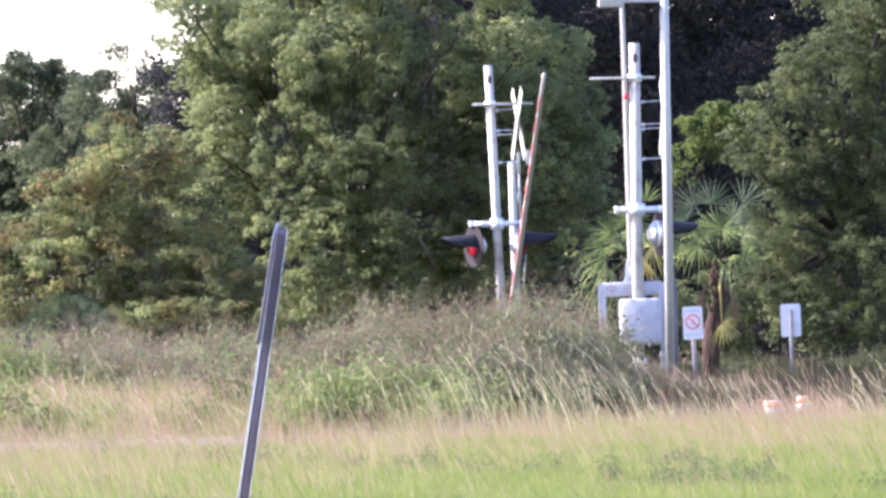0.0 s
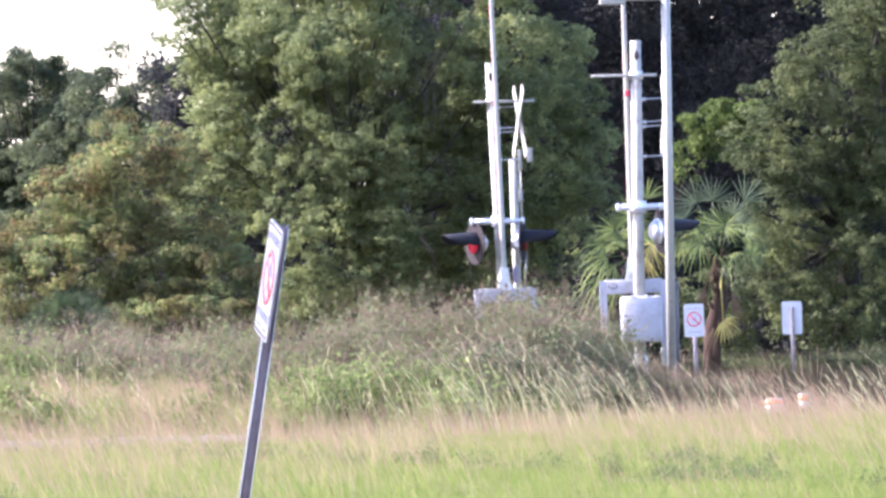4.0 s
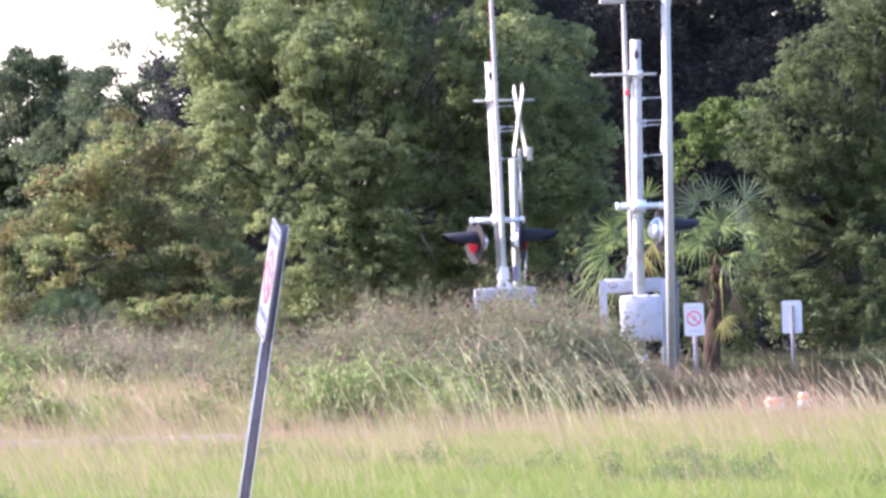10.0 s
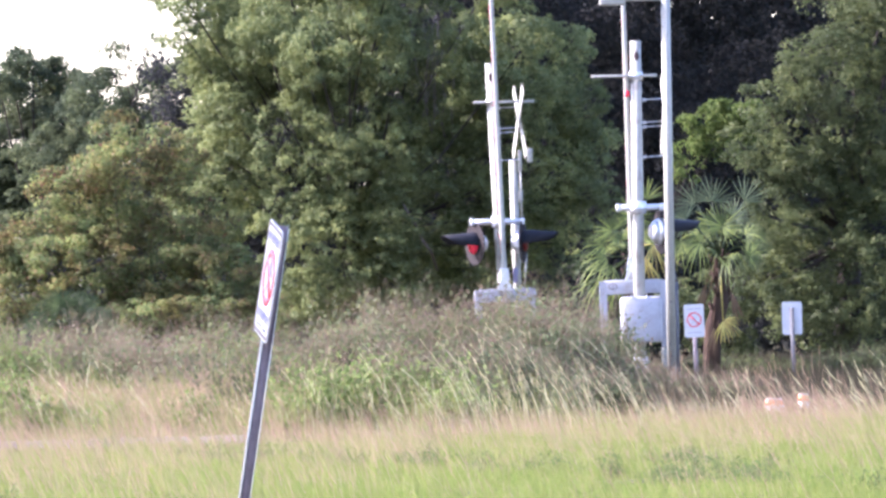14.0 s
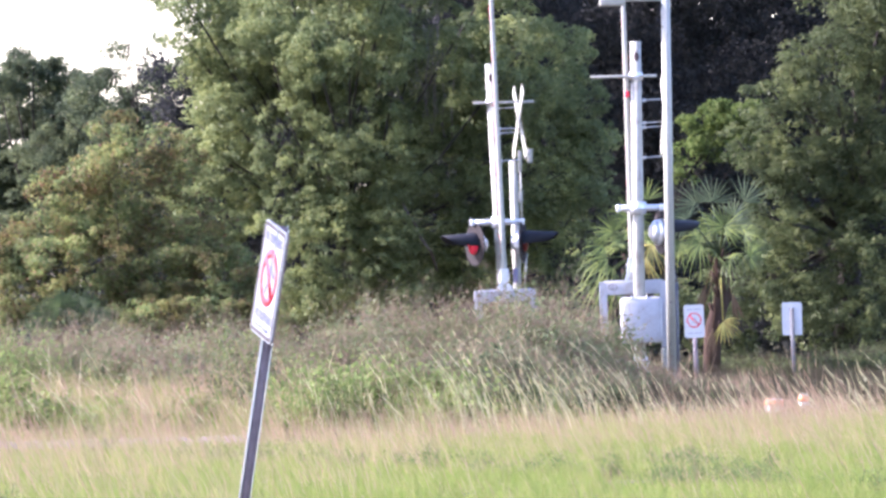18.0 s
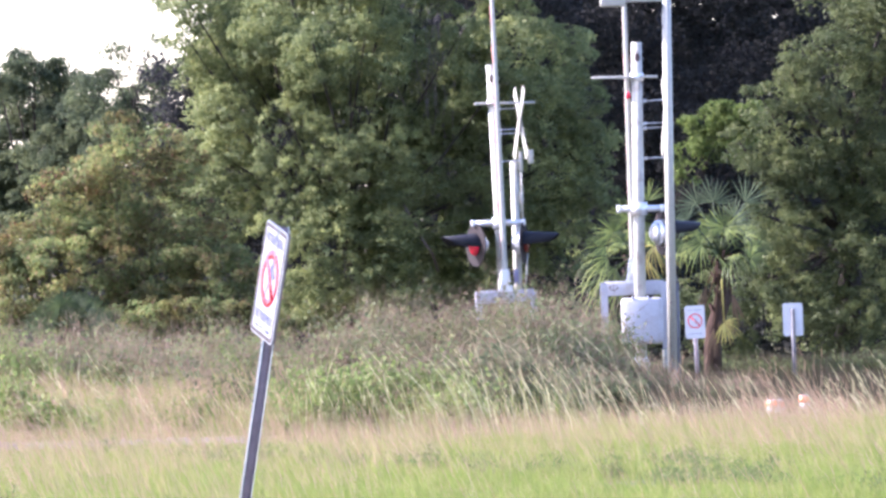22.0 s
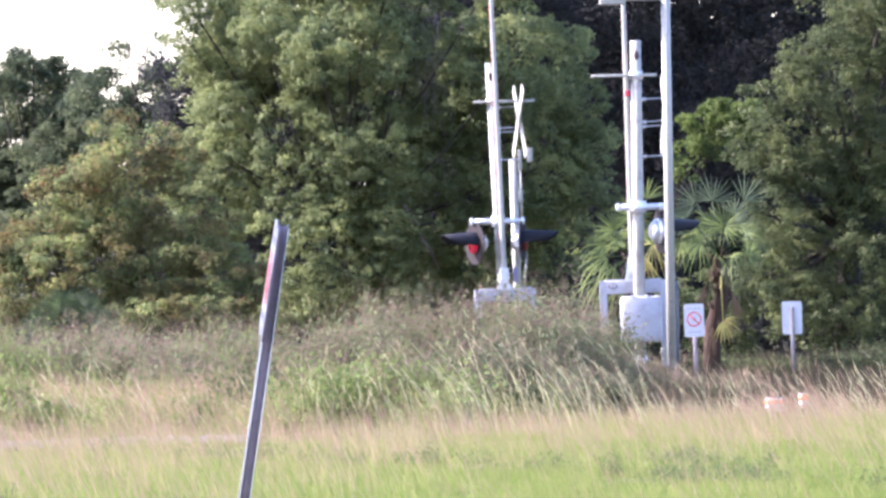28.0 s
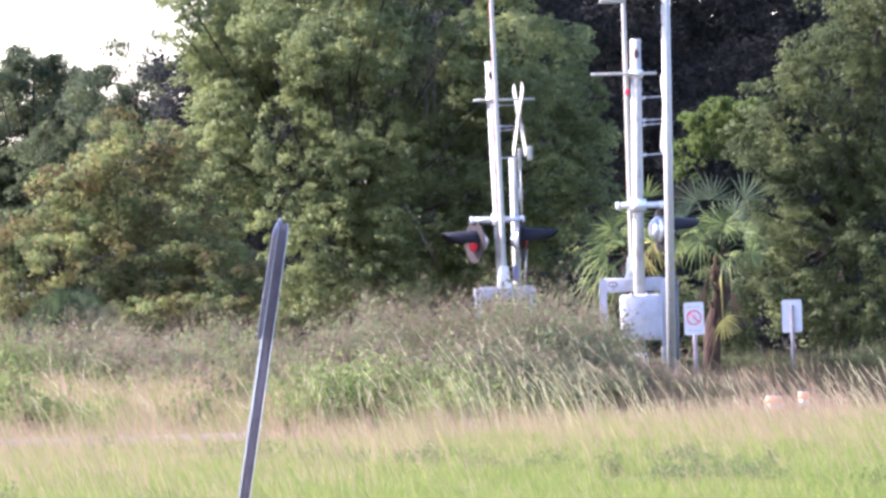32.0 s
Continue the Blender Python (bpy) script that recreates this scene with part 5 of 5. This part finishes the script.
rng_t = np.random.default_rng(61)
tussocks = []
for i in range(7):
    x, y = 3.18 + 0.13 * i, 93.6 + 0.9 * ((i * 0.618) % 1.0)
    tussocks.append((tussock(rng_t, x, y, rng_t.uniform(0.15, 0.22), int(rng_t.integers(30, 42)), SEED, True), x, y))
for i in range(62):
    y = 88 + 10 * (i + 0.5) / 62 + rng_t.uniform(-0.6, 0.6)
    u = ((i * 0.618034) % 1.0) * 2 - 1
    x = u * 0.052 * y
    h = 0.45 + 0.60 * rng_t.uniform(0, 1) ** 1.3
    if x > 1.7:
        h *= 0.55
    tussocks.append((tussock(rng_t, x, y, h, int(rng_t.integers(3, 6))), x, y))
for i in range(9):
    y = 91 + 7 * rng_t.uniform(0, 1)
    x = 1.9 + 3.0 * (i + 0.5) / 9 + rng_t.uniform(-0.1, 0.1)
    tussocks.append((tussock(rng_t, x, y, rng_t.uniform(0.40, 0.65), int(rng_t.integers(2, 4)), SEED), x, y))
for i in range(4):
    y = 91.5 + 4.5 * rng_t.uniform(0, 1)
    x = 2.2 + 2.7 * (i + 0.5) / 4 + rng_t.uniform(-0.12, 0.12)
    tussocks.append((tussock(rng_t, x, y, rng_t.uniform(0.45, 0.75), int(rng_t.integers(18, 30)), SEED, True), x, y))
for i in range(12):
    y = 88.2 + 3.5 * rng_t.uniform(0, 1)
    x = 0.2 + 2.0 * (i + 0.5) / 12 + rng_t.uniform(-0.1, 0.1)
    tussocks.append((tussock(rng_t, x, y, rng_t.uniform(0.75, 1.2), int(rng_t.integers(3, 6))), x, y))
for i in range(5):
    x, y = 3.36 + 0.06 * i, 92.6 + 0.5 * ((i * 0.618) % 1.0)
    tussocks.append((tussock(rng_t, x, y, 0.62 - 0.10 * abs(i - 2), int(rng_t.integers(10, 16)), SEED, True), x, y))
for i in range(22):
    y = 90.6 + 3.2 * rng_t.uniform(0, 1)
    x = -5.2 + 3.6 * (i + 0.5) / 22 + rng_t.uniform(-0.1, 0.1)
    tussocks.append((tussock(rng_t, x, y, rng_t.uniform(0.50, 0.90), int(rng_t.integers(36, 64)), (SEED, GREEN_GRASS, PALE_GRASS)[i % 3], True), x, y))
for i in range(14):
    y = 89.0 + 2.2 * rng_t.uniform(0, 1)
    x = -1.5 + 2.7 * (i + 0.5) / 14 + rng_t.uniform(-0.1, 0.1)
    tussocks.append((tussock(rng_t, x, y, rng_t.uniform(0.45, 0.80), int(rng_t.integers(8, 15)), PALE_GRASS if i % 2 else STRAW, True), x, y))
for i in range(6):
    x, y = 4.2 + 0.12 * i, 93.0 + 1.6 * ((i * 0.618) % 1.0)
    tussocks.append((tussock(rng_t, x, y, 0.42 + 0.07 * i, int(rng_t.integers(6, 10)), STRAW), x, y))
# single tall pale stems arching over the rest
for i in range(15):
    y = 88.0 + 4.0 * ((i * 0.618) % 1.0)
    x = -1.3 + 3.3 * (i + 0.5) / 15 + rng_t.uniform(-0.12, 0.12)
    tussocks.append((tussock(rng_t, x, y, rng_t.uniform(0.70, 1.15), int(rng_t.integers(2, 4))), x, y))


# ---- movement ----
def stir(t, period, phase):
    return math.sin(2 * math.pi * t / period + phase) * 0.6 + math.sin(2 * math.pi * t / (period * 0.41) + phase * 2.3) * 0.4


def motions():
    # the far gate arm rises to upright
    arm_rows = []
    for t, a in ((0.0, 57.0), (0.3, 49.5), (0.6, 42.5), (0.9, 37.5), (1.2, 31.6), (1.5, 26.4), (1.8, 22.0), (2.1, 17.0), (2.5, 10.0), (2.9, 4.0), (3.3, 0.6), (3.6, 0.0), (32.0, 0.0)):
        arm_rows.append((t, pose(0, 0, far_pivot_z, 0, -1.4, 6.6) @ pose(0, 0, 0, a, 0, 0)))
    walk(far_arm, arm_rows)
    walk(near_arm, [(0.0, pose(-0.06, 0, 0.745, 0, -0.6, 0)), (32.0, pose(-0.06, 0, 0.745, 0, -0.6, 0))])
    # the sign panel twists on its leaning post in the wind: seconds, degrees away from facing the viewer
    turns = [(0.0, 91.0), (0.2, 90.0), (0.4, 87.3), (0.6, 86.3), (0.8, 86.3), (1.0, 82.1), (1.2, 81.7), (1.4, 77.1), (1.6, 74.3), (1.8, 70.6), (2.0, 68.5), (2.2, 72.5), (2.4, 75.3), (2.6, 78.4), (2.8, 84.4), (3.0, 81.5), (3.2, 78.0), (3.5, 73.3), (3.9, 79.0), (4.3, 71.6), (4.7, 79.8), (5.1, 77.1), (5.5, 72.8), (5.8, 76.1), (6.0, 74.4), (6.4, 71.6), (6.7, 72.5), (7.0, 81.9), (7.3, 91.0), (7.6, 88.1), (8.0, 83.7), (8.2, 85.4), (8.5, 87.3), (8.8, 90.0), (9.0, 91.0), (9.4, 90.0), (9.7, 89.0), (10.0, 80.9), (10.3, 75.3), (10.6, 69.8), (11.0, 73.9), (11.2, 76.1), (11.5, 72.5), (11.8, 69.8), (12.0, 73.9), (12.4, 80.8), (12.7, 80.8), (13.0, 75.7), (13.3, 68.8), (13.6, 73.0), (14.0, 77.4), (14.2, 79.0), (14.5, 79.7), (14.9, 73.4), (15.3, 79.8), (15.7, 71.6), (16.1, 80.8), (16.5, 88.1), (16.8, 90.5), (17.0, 84.2), (17.4, 77.1), (17.7, 68.8), (18.0, 71.5), (18.3, 78.0), (18.6, 80.3), (19.0, 77.4), (19.2, 73.4), (19.5, 68.8), (19.8, 73.0), (20.0, 73.9), (20.4, 74.3), (20.7, 71.6), (21.0, 71.5), (21.3, 75.3), (21.6, 74.3), (22.0, 71.0), (22.2, 70.2), (22.5, 79.0), (22.8, 90.0), (23.0, 90.0), (23.4, 76.1), (23.7, 67.9), (24.0, 73.9), (24.3, 76.1), (24.6, 77.5), (25.0, 79.2), (25.2, 90.0), (25.5, 90.0), (25.9, 80.8), (26.3, 71.6), (26.7, 79.0), (27.1, 84.4), (27.5, 91.0), (27.8, 90.0), (28.0, 85.8), (28.4, 73.4), (28.7, 67.9), (29.0, 75.7), (29.3, 79.0), (29.6, 79.8), (30.0, 77.4), (30.2, 73.4), (30.4, 67.9), (30.6, 68.8), (30.8, 72.5), (31.0, 76.2), (31.2, 92.0), (31.5, 79.8), (31.8, 80.3), (32.0, 93.0)]
    walk(leaning_panel, [(t, pose(0, 0, 1.629, 0, 0, -a) @ pose(0, -0.015, 0)) for t, a in turns])
    times = [i * 0.5 for i in range(65)]
    for i, (ob, x, y) in enumerate(tussocks):
        p = 1.9 + 0.9 * ((i * 0.37) % 1.0)
        walk(ob, [(t, pose(x, y, -0.03, 1.5 * stir(t, p * 1.3, i), -3.0 + 4.5 * stir(t, p, -x * 0.8 + i * 0.3), 0)) for t in times])
    rng = np.random.default_rng(71)
    for crowns, amount in ((oak_crowns, 0.22), (left_crowns, 0.2), (right_crowns, 0.22), (sparse_crowns, 0.4), (vine_crowns, 0.3), (bright_crowns, 0.35)):
        for ob in crowns:
            ph, p = rng.uniform(0, 6), rng.uniform(2.2, 4.0)
            walk(ob, [(t, pose(0, 0, 0, amount * 0.5 * stir(t, p * 1.2, ph + 1), amount * stir(t, p, ph), 0)) for t in times])
    for fr in (big_fronds, second_fronds, low_fronds):
        for ob in fr[::2]:
            ph, p = rng.uniform(0, 6), rng.uniform(1.6, 2.8)
            walk(ob, [(t, pose(0, 0, 0, 0.8 * stir(t, p * 1.2, ph), 0.9 * stir(t, p, ph + 1), 0)) for t in times])
    for ob in weed_patches:
        m = ob.matrix_basis.translation
        ph = rng.uniform(0, 6)
        walk(ob, [(t, pose(m.x, m.y, m.z, 0.4 * stir(t, 2.9, ph), 0.9 * stir(t, 2.4, ph), 0)) for t in times])


motions()
